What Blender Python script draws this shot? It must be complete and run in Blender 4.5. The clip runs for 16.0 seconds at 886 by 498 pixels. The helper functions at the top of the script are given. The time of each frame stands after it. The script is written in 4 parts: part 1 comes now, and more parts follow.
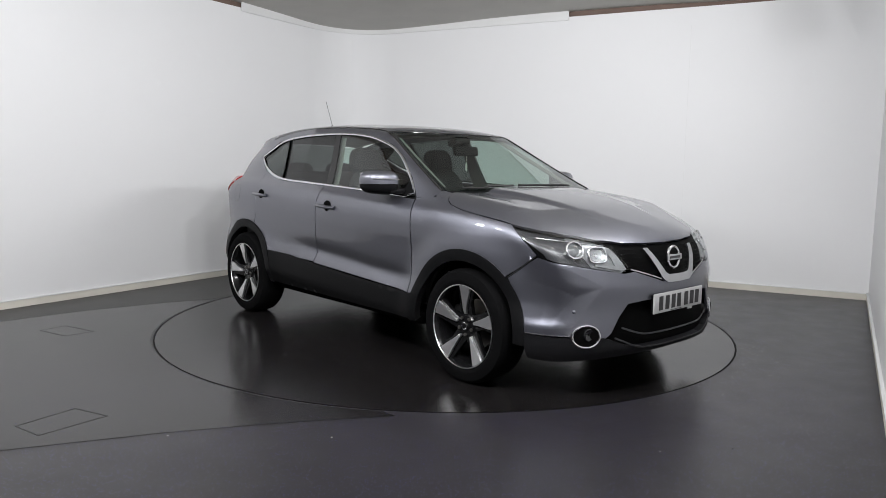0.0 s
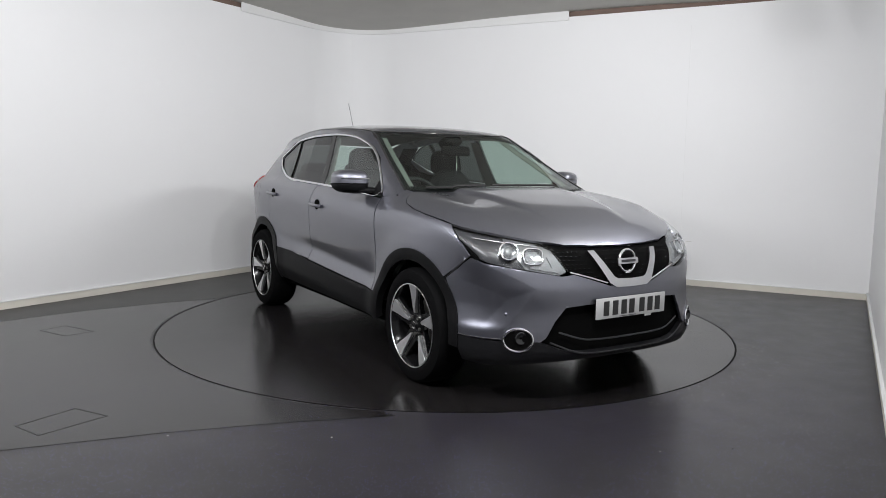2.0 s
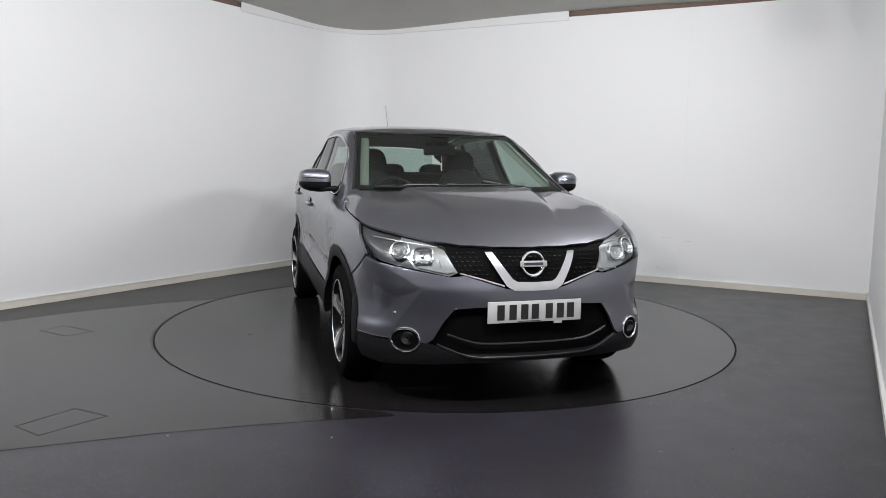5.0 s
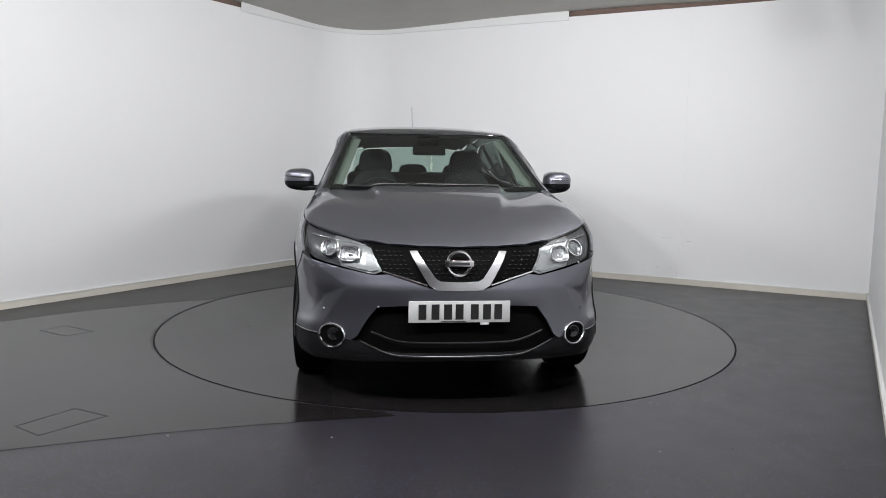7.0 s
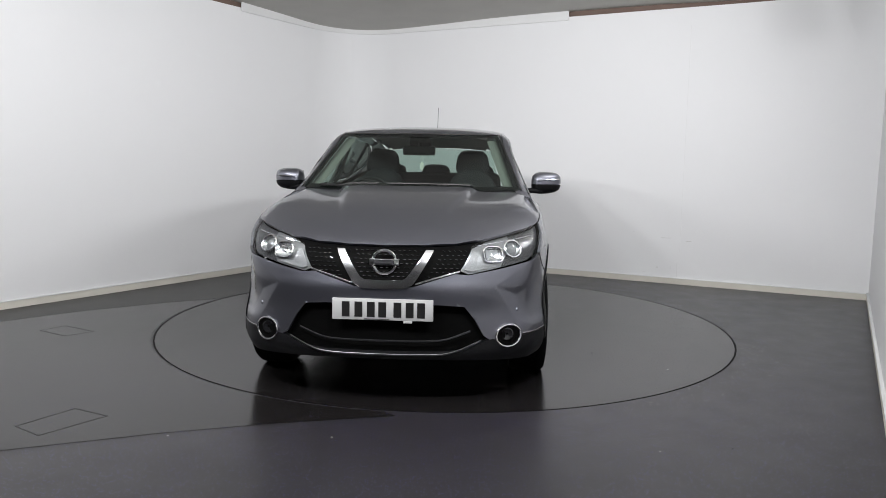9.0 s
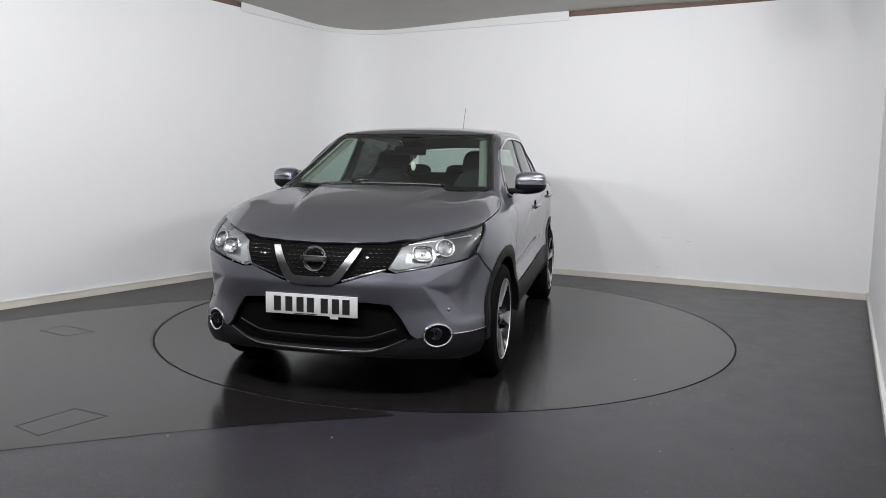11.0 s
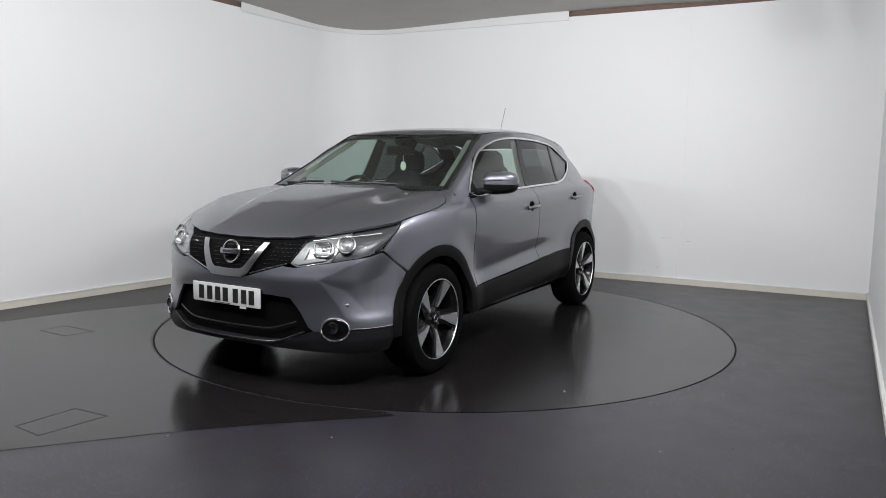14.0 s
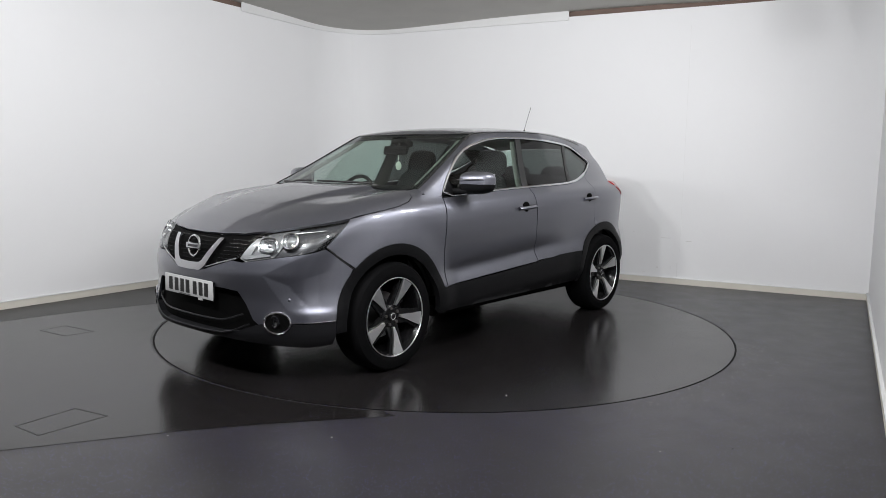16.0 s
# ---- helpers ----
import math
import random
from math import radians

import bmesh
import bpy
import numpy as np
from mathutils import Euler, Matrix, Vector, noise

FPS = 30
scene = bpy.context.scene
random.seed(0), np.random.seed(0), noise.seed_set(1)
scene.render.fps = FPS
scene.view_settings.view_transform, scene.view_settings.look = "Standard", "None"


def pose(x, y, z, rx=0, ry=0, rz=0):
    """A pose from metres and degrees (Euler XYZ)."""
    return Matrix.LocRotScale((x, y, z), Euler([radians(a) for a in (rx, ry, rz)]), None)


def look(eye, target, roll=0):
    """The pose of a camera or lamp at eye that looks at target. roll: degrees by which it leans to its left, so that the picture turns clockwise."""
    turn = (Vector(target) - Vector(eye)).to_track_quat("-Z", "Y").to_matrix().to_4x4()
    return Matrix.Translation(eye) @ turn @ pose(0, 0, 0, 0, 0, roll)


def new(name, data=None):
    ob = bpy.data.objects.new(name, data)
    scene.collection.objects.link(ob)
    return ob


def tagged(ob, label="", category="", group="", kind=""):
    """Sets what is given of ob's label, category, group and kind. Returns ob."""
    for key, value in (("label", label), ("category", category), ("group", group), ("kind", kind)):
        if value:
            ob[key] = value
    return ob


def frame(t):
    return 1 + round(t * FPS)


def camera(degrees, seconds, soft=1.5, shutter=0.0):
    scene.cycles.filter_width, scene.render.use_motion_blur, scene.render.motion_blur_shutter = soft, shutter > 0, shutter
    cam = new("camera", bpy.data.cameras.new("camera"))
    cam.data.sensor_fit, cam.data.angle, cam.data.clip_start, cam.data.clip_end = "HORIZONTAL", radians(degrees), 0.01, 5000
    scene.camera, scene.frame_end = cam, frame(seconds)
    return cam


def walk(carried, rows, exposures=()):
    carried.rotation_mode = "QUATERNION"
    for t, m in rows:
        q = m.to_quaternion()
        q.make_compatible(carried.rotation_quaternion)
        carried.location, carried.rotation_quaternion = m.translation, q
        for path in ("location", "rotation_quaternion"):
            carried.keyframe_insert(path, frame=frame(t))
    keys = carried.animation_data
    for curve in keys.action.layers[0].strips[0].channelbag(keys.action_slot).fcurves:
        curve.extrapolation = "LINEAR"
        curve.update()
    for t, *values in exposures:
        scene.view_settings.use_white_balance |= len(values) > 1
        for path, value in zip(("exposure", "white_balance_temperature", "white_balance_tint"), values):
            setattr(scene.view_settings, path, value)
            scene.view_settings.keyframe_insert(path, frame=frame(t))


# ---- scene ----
# ---------------------------------------------------------------- camera
PITCH, HEAD = radians(6.652), radians(-0.218)
EYE = Vector((0.0, -5.798, 1.263))
AIM = EYE + Vector((math.sin(HEAD) * math.cos(PITCH), math.cos(HEAD) * math.cos(PITCH), -math.sin(PITCH)))
cam = camera(62.67, 16.0, soft=0.7)
walk(cam, [(0.0, look(EYE, AIM, 0.898)), (16.0, look(EYE, AIM, 0.898))], exposures=[(0.0, 0.0, 6500, 10), (16.0, 0.0, 6500, 10)])

# ---------------------------------------------------------------- light
world = bpy.data.worlds.new("world")
scene.world = world
world.use_nodes = True
world.node_tree.nodes["Background"].inputs[0].default_value = (0.8, 0.85, 1.0, 1)
world.node_tree.nodes["Background"].inputs[1].default_value = 0.02

CEIL = 3.0
# flood lamps hung under the ceiling out of view: place, aim, watts
LAMPS = [((2.15, -1.1, 2.72), (-2.2, 1.8, 1.4), 48), ((-3.35, -2.3, 2.72), (2.4, 2.0, 1.1), 45), ((-1.6, -3.75, 2.72), (2.4, 1.6, 1.1), 100), ((0.65, -3.75, 2.72), (-1.2, 2.6, 1.9), 84)]


def lamp_poses():
    """Each flood is a pair of small heads on one bar, so that every one gives its own glint and the shadows stay soft."""
    out = []
    for eye, aim, power in LAMPS:
        e, a = Vector(eye), Vector(aim)
        across = Vector((a.y - e.y, e.x - a.x, 0)).normalized()
        for k in (-0.36, 0.36):
            out.append((e + across * k, a + across * k * 0.5, power / 2))
    return out


def lamps():
    for eye, aim, power in lamp_poses():
        data = bpy.data.lights.new("flood_light", "AREA")
        data.shape, data.size, data.size_y, data.energy, data.color = "RECTANGLE", 0.24, 0.16, power, (0.975, 0.985, 1.0)
        ob = new("flood_light", data)
        ob.matrix_world = look(eye, aim) @ pose(0, 0, -0.02)


lamps()

# ---------------------------------------------------------------- materials
M = {}


def mat(name, color, rough=0.5, metal=0.0, coat=0.0, spec=0.5, bump=0.0, bump_scale=60.0, vary=0.0, vary_scale=3.0, emit=0.0):
    m = bpy.data.materials.new(name)
    m.use_nodes = True
    nt = m.node_tree
    b = nt.nodes["Principled BSDF"]
    b.inputs["Base Color"].default_value = (*color, 1)
    b.inputs["Roughness"].default_value = rough
    b.inputs["Metallic"].default_value = metal
    b.inputs["Coat Weight"].default_value = coat
    b.inputs["Coat Roughness"].default_value = 0.03
    b.inputs["Specular IOR Level"].default_value = spec
    tc = nt.nodes.new("ShaderNodeTexCoord")
    if vary:
        n = nt.nodes.new("ShaderNodeTexNoise")
        n.inputs["Scale"].default_value = vary_scale
        n.inputs["Detail"].default_value = 6
        nt.links.new(tc.outputs["Object"], n.inputs["Vector"])
        r = nt.nodes.new("ShaderNodeMapRange")
        r.inputs["To Min"].default_value, r.inputs["To Max"].default_value = 1 - vary, 1 + vary
        nt.links.new(n.outputs["Fac"], r.inputs["Value"])
        mul = nt.nodes.new("ShaderNodeVectorMath")
        mul.operation = "SCALE"
        mul.inputs[0].default_value = color
        nt.links.new(r.outputs["Result"], mul.inputs["Scale"])
        nt.links.new(mul.outputs["Vector"], b.inputs["Base Color"])
        r2 = nt.nodes.new("ShaderNodeMapRange")
        r2.inputs["To Min"].default_value, r2.inputs["To Max"].default_value = rough * 0.9, min(1, rough * 1.12)
        nt.links.new(n.outputs["Fac"], r2.inputs["Value"])
        nt.links.new(r2.outputs["Result"], b.inputs["Roughness"])
    if bump:
        n = nt.nodes.new("ShaderNodeTexNoise")
        n.inputs["Scale"].default_value = bump_scale
        n.inputs["Detail"].default_value = 4
        nt.links.new(tc.outputs["Object"], n.inputs["Vector"])
        bp = nt.nodes.new("ShaderNodeBump")
        bp.inputs["Strength"].default_value = bump
        bp.inputs["Distance"].default_value = 0.004
        nt.links.new(n.outputs["Fac"], bp.inputs["Height"])
        nt.links.new(bp.outputs["Normal"], b.inputs["Normal"])
    if emit:
        b.inputs["Emission Color"].default_value = (*color, 1)
        b.inputs["Emission Strength"].default_value = emit
    M[name] = m
    return m


def glass(name, tint, gloss=0.06):
    """Thin pane: tinted see-through with a mirror-like gloss that grows at grazing angles."""
    m = bpy.data.materials.new(name)
    m.use_nodes = True
    nt = m.node_tree
    nt.nodes.clear()
    out = nt.nodes.new("ShaderNodeOutputMaterial")
    mix = nt.nodes.new("ShaderNodeMixShader")
    tr = nt.nodes.new("ShaderNodeBsdfTransparent")
    tr.inputs["Color"].default_value = (*tint, 1)
    gl = nt.nodes.new("ShaderNodeBsdfGlossy")
    gl.inputs["Roughness"].default_value = 0.015
    lw = nt.nodes.new("ShaderNodeLayerWeight")
    lw.inputs["Blend"].default_value = 0.5
    pw = nt.nodes.new("ShaderNodeMath")
    pw.operation = "POWER"
    pw.inputs[1].default_value = 5
    nt.links.new(lw.outputs["Facing"], pw.inputs[0])
    fr = nt.nodes.new("ShaderNodeMath")
    fr.operation = "MULTIPLY_ADD"
    fr.inputs[1].default_value, fr.inputs[2].default_value = 0.9, gloss
    nt.links.new(pw.outputs[0], fr.inputs[0])
    nt.links.new(fr.outputs[0], mix.inputs["Fac"])
    nt.links.new(tr.outputs["BSDF"], mix.inputs[1])
    nt.links.new(gl.outputs["BSDF"], mix.inputs[2])
    nt.links.new(mix.outputs["Shader"], out.inputs["Surface"])
    M[name] = m
    return m


def vinyl(name, base, rough, specks, spec):
    """Dark safety vinyl: mottled, scuffed, with tiny blue and pale specks."""
    m = mat(name, base, rough, spec=spec)
    nt = m.node_tree
    b = nt.nodes["Principled BSDF"]
    tc = nt.nodes.new("ShaderNodeTexCoord")
    cells = nt.nodes.new("ShaderNodeTexVoronoi")
    cells.inputs["Scale"].default_value = 105
    nt.links.new(tc.outputs["Object"], cells.inputs["Vector"])
    near = nt.nodes.new("ShaderNodeMath")
    near.operation = "LESS_THAN"
    near.inputs[1].default_value = 0.26
    nt.links.new(cells.outputs["Distance"], near.inputs[0])
    sep = nt.nodes.new("ShaderNodeSeparateColor")
    nt.links.new(cells.outputs["Color"], sep.inputs["Color"])
    pick = nt.nodes.new("ShaderNodeMath")
    pick.operation = "GREATER_THAN"
    pick.inputs[1].default_value = 1 - specks
    nt.links.new(sep.outputs["Red"], pick.inputs[0])
    both = nt.nodes.new("ShaderNodeMath")
    both.operation = "MULTIPLY"
    nt.links.new(near.outputs[0], both.inputs[0])
    nt.links.new(pick.outputs[0], both.inputs[1])
    ramp = nt.nodes.new("ShaderNodeValToRGB")
    ramp.color_ramp.elements[0].color = (0.08, 0.08, 0.24, 1)
    ramp.color_ramp.elements[1].color = (0.22, 0.19, 0.21, 1)
    ramp.color_ramp.elements[0].position = 0.6
    nt.links.new(sep.outputs["Green"], ramp.inputs["Fac"])
    n = nt.nodes.new("ShaderNodeTexNoise")
    n.inputs["Scale"].default_value = 4.0
    n.inputs["Roughness"].default_value = 0.65
    n.inputs["Detail"].default_value = 8
    nt.links.new(tc.outputs["Object"], n.inputs["Vector"])
    r = nt.nodes.new("ShaderNodeMapRange")
    r.inputs["To Min"].default_value, r.inputs["To Max"].default_value = 0.70, 1.30
    nt.links.new(n.outputs["Fac"], r.inputs["Value"])
    sc = nt.nodes.new("ShaderNodeVectorMath")
    sc.operation = "SCALE"
    sc.inputs[0].default_value = base
    nt.links.new(r.outputs["Result"], sc.inputs["Scale"])
    mix = nt.nodes.new("ShaderNodeMix")
    mix.data_type = "RGBA"
    nt.links.new(both.outputs[0], mix.inputs["Factor"])
    nt.links.new(sc.outputs["Vector"], mix.inputs["A"])
    nt.links.new(ramp.outputs["Color"], mix.inputs["B"])
    nt.links.new(mix.outputs["Result"], b.inputs["Base Color"])
    n2 = nt.nodes.new("ShaderNodeTexNoise")
    n2.inputs["Scale"].default_value = 5
    n2.inputs["Detail"].default_value = 8
    nt.links.new(tc.outputs["Object"], n2.inputs["Vector"])
    r2 = nt.nodes.new("ShaderNodeMapRange")
    r2.inputs["To Min"].default_value, r2.inputs["To Max"].default_value = rough * 0.80, rough * 1.22
    nt.links.new(n2.outputs["Fac"], r2.inputs["Value"])
    nt.links.new(r2.outputs["Result"], b.inputs["Roughness"])
    n3 = nt.nodes.new("ShaderNodeTexNoise")
    n3.inputs["Scale"].default_value = 260
    nt.links.new(tc.outputs["Object"], n3.inputs["Vector"])
    bp = nt.nodes.new("ShaderNodeBump")
    bp.inputs["Strength"].default_value = 0.02
    bp.inputs["Distance"].default_value = 0.002
    nt.links.new(n3.outputs["Fac"], bp.inputs["Height"])
    nt.links.new(bp.outputs["Normal"], b.inputs["Normal"])
    return m


def paint_metallic(name, color):
    """Metallic car paint: fine flake under a clear coat."""
    m = mat(name, color, 0.40, metal=0.95, coat=1.0)
    nt = m.node_tree
    b = nt.nodes["Principled BSDF"]
    tc = nt.nodes.new("ShaderNodeTexCoord")
    v = nt.nodes.new("ShaderNodeTexVoronoi")
    v.inputs["Scale"].default_value = 900
    nt.links.new(tc.outputs["Object"], v.inputs["Vector"])
    sep = nt.nodes.new("ShaderNodeSeparateColor")
    nt.links.new(v.outputs["Color"], sep.inputs["Color"])
    r = nt.nodes.new("ShaderNodeMapRange")
    r.inputs["To Min"].default_value, r.inputs["To Max"].default_value = 0.85, 1.15
    nt.links.new(sep.outputs["Red"], r.inputs["Value"])
    sc = nt.nodes.new("ShaderNodeVectorMath")
    sc.operation = "SCALE"
    sc.inputs[0].default_value = color
    nt.links.new(r.outputs["Result"], sc.inputs["Scale"])
    nt.links.new(sc.outputs["Vector"], b.inputs["Base Color"])
    return m


mat("wall_paint", (0.80, 0.80, 0.81), 0.6, bump=0.12, bump_scale=35, vary=0.02, vary_scale=1.2)
mat("near_wall_grey", (0.10, 0.10, 0.105), 0.7, bump=0.1, bump_scale=30, vary=0.05, vary_scale=1.5)
mat("skirting", (0.68, 0.65, 0.58), 0.5, vary=0.10, vary_scale=4)
mat("ceiling_plaster", (0.50, 0.49, 0.46), 0.9, bump=0.6, bump_scale=9, vary=0.12, vary_scale=2.2)
mat("fascia", (0.74, 0.74, 0.74), 0.5, vary=0.03)
# brown, with the shade of the gap above the boards in its colour
mat("gap_shade_brown", (0.16, 0.11, 0.09), 0.8, vary=0.3, vary_scale=5)
mat("dark_void", (0.01, 0.01, 0.01), 0.9)
vinyl("floor_vinyl", (0.0172, 0.0156, 0.0166), 0.35, 0.46, 0.5)
vinyl("sheet_vinyl", (0.0106, 0.0095, 0.0096), 0.17, 0.03, 0.42)
vinyl("table_vinyl", (0.0098, 0.0088, 0.0089), 0.20, 0.03, 0.46)
mat("margin_vinyl", (0.026, 0.025, 0.0245), 0.42, vary=0.15, vary_scale=3)
mat("hatch_line", (0.012, 0.012, 0.012), 0.33, spec=0.44)
mat("scuff", (0.10, 0.098, 0.096), 0.32, vary=0.3, vary_scale=12)
mat("joint_line", (0.755, 0.755, 0.76), 0.6)
mat("scrape", (0.60, 0.59, 0.58), 0.6)
mat("lamp_glow", (1.0, 0.985, 0.97), 0.5, emit=6.0)
mat("lamp_case", (0.75, 0.75, 0.75), 0.4)
paint_metallic("car_paint", (0.160, 0.163, 0.192))
mat("cladding", (0.005, 0.005, 0.0055), 0.42, spec=0.09, bump=0.12, bump_scale=420, vary=0.12, vary_scale=6)
mat("bumper_plastic", (0.008, 0.008, 0.009), 0.38, spec=0.16, bump=0.08, bump_scale=420)
mat("black_gloss", (0.008, 0.008, 0.009), 0.12, coat=0.6)
mat("grille_black", (0.003, 0.003, 0.003), 0.5, spec=0.02)
mat("inner_black", (0.003, 0.003, 0.003), 0.8, spec=0.02)
mat("chrome", (0.75, 0.75, 0.77), 0.09, metal=1.0)
mat("chrome_satin", (0.60, 0.60, 0.62), 0.15, metal=1.0)
mat("rubber", (0.0045, 0.0045, 0.0048), 0.7, spec=0.02, bump=0.2, bump_scale=160, vary=0.15, vary_scale=9)
mat("rim_silver", (0.80, 0.80, 0.81), 0.33, metal=1.0)
mat("rim_black", (0.006, 0.006, 0.0065), 0.18, spec=0.25)
mat("brake_steel", (0.22, 0.21, 0.20), 0.4, metal=1.0, vary=0.2, vary_scale=20)
mat("seat_cloth", (0.020, 0.020, 0.022), 0.9, bump=0.3, bump_scale=200, vary=0.15, vary_scale=30)
mat("dash_plastic", (0.014, 0.014, 0.015), 0.6, spec=0.2, bump=0.15, bump_scale=300)
mat("trim_pale", (0.18, 0.176, 0.16), 0.8, bump=0.1, bump_scale=200)
mat("white_plate", (0.43, 0.43, 0.43), 0.4, spec=0.2)
mat("ink_black", (0.01, 0.01, 0.01), 0.4)
mat("lamp_red", (0.45, 0.02, 0.02), 0.15, coat=0.8)
mat("lamp_housing", (0.52, 0.53, 0.54), 0.2, metal=0.9)
mat("lamp_bezel", (0.26, 0.265, 0.27), 0.28, metal=0.7)
# grey metal for the highlight on the intake's gloss black edges
mat("edge_glint", (0.10, 0.10, 0.105), 0.35, metal=1.0)
mat("lamp_dark", (0.03, 0.03, 0.033), 0.3)
mat("drl_white", (0.20, 0.204, 0.208), 0.32)
mat("mesh_gloss", (0.012, 0.012, 0.013), 0.07, spec=0.9, coat=1.0)
mat("aerial_grey", (0.20, 0.20, 0.21), 0.4, metal=0.6)
mat("frit", (0.004, 0.004, 0.0045), 0.15, spec=0.3)
mat("lamp_glass", (0.16, 0.165, 0.17), 0.06, metal=0.4, coat=1.0)
mat("lamp_clear", (0.62, 0.52, 0.52), 0.12, coat=0.8)
mat("mirror_silver", (0.85, 0.85, 0.86), 0.02, metal=1.0)
mat("tag_card", (0.75, 0.74, 0.66), 0.6)
glass("windscreen_glass", (0.66, 0.77, 0.72), 0.08)
glass("door_glass", (0.66, 0.77, 0.72), 0.10)
glass("privacy_glass", (0.11, 0.12, 0.12), 0.07)
glass("lamp_lens", (0.93, 0.95, 0.96), 0.05)


# ---------------------------------------------------------------- mesh helpers
def from_lists(name, verts, faces, material, parent=None, label="", smooth=False):
    me = bpy.data.meshes.new(name)
    me.from_pydata([tuple(v) for v in verts], [], faces)
    me.materials.append(M[material])
    if smooth:
        me.polygons.foreach_set("use_smooth", [True] * len(me.polygons))
    ob = new(name, me)
    ob.parent = parent
    return tagged(ob, label)


def part(name, bm, material, parent=None, label="", smooth=False):
    """Links a bmesh as one mesh object under a thing or a part."""
    me = bpy.data.meshes.new(name)
    bmesh.ops.recalc_face_normals(bm, faces=bm.faces)
    bm.to_mesh(me)
    bm.free()
    me.materials.append(M[material])
    if smooth:
        me.polygons.foreach_set("use_smooth", [True] * len(me.polygons))
        me.set_sharp_from_angle(angle=radians(38))
    ob = new(name, me)
    ob.parent = parent
    return tagged(ob, label)


def box(bm, m, size, bevel=0.0, segs=2):
    r = bmesh.ops.create_cube(bm, size=1.0, matrix=m @ Matrix.Diagonal((*size, 1)))
    if bevel:
        edges = list({e for v in r["verts"] for e in v.link_edges})
        bmesh.ops.bevel(bm, geom=edges, offset=bevel, segments=segs, affect="EDGES", profile=0.5)
    return bm


def extrude_path(name, pts, z0, z1, depth, material, parent=None, label="", closed=False):
    """An upright board along a plan path, its face on the path and its thickness behind (to the left of the path)."""
    p = [Vector((x, y)) for x, y in pts]
    back = []
    for i in range(len(p)):
        a = p[max(i - 1, 0)]
        b = p[min(i + 1, len(p) - 1)]
        d = (b - a).normalized()
        back.append(p[i] + Vector((-d.y, d.x)) * depth)
    verts, faces = [], []
    for q, r in zip(p, back):
        verts += [(q.x, q.y, z0), (q.x, q.y, z1), (r.x, r.y, z1), (r.x, r.y, z0)]
    for i in range(len(p) - 1):
        a, b = 4 * i, 4 * i + 4
        for k in range(4):
            faces.append((a + k, b + k, b + (k + 1) % 4, a + (k + 1) % 4))
    e = 4 * (len(p) - 1)
    faces += [(0, 1, 2, 3), (e + 3, e + 2, e + 1, e)]
    bm = bmesh.new()
    vs = [bm.verts.new(v) for v in verts]
    for f in faces:
        bm.faces.new([vs[k] for k in f])
    return part(name, bm, material, parent, label, smooth=True)


# ---------------------------------------------------------------- room
RING = 2.196
CORNER = Vector((-1.32, 4.0))
RIGHT = Vector((4.15, 1.26))
LEFT_DIR = Vector((-0.525, -0.851))
BACK_DIR = (RIGHT - CORNER).normalized()
RIGHT_DIR = Vector((-0.479, -0.878)).normalized()
NEAR_L = CORNER + LEFT_DIR * 9.0
NEAR_R = RIGHT + RIGHT_DIR * 8.9


def corner_curve(a, radius, n=14):
    """Points of the rounded corner, from the left wall's line to the back wall's."""
    half = math.acos(max(-1, min(1, LEFT_DIR.normalized().dot(BACK_DIR)))) / 2
    cut = radius / math.tan(half)
    p0, p2 = a + LEFT_DIR.normalized() * cut, a + BACK_DIR * cut
    return [((1 - t) ** 2 * p0 + 2 * t * (1 - t) * (a * 0.83 + (p0 + p2) * 0.085) + t * t * p2) for t in [i / n for i in range(n + 1)]]


def inward(points, d):
    """Moves a plan path sideways, towards the room."""
    out = []
    for i in range(len(points)):
        a, b = points[max(i - 1, 0)], points[min(i + 1, len(points) - 1)]
        t = (b - a).normalized()
        out.append(points[i] + Vector((t.y, -t.x)) * d)
    return out


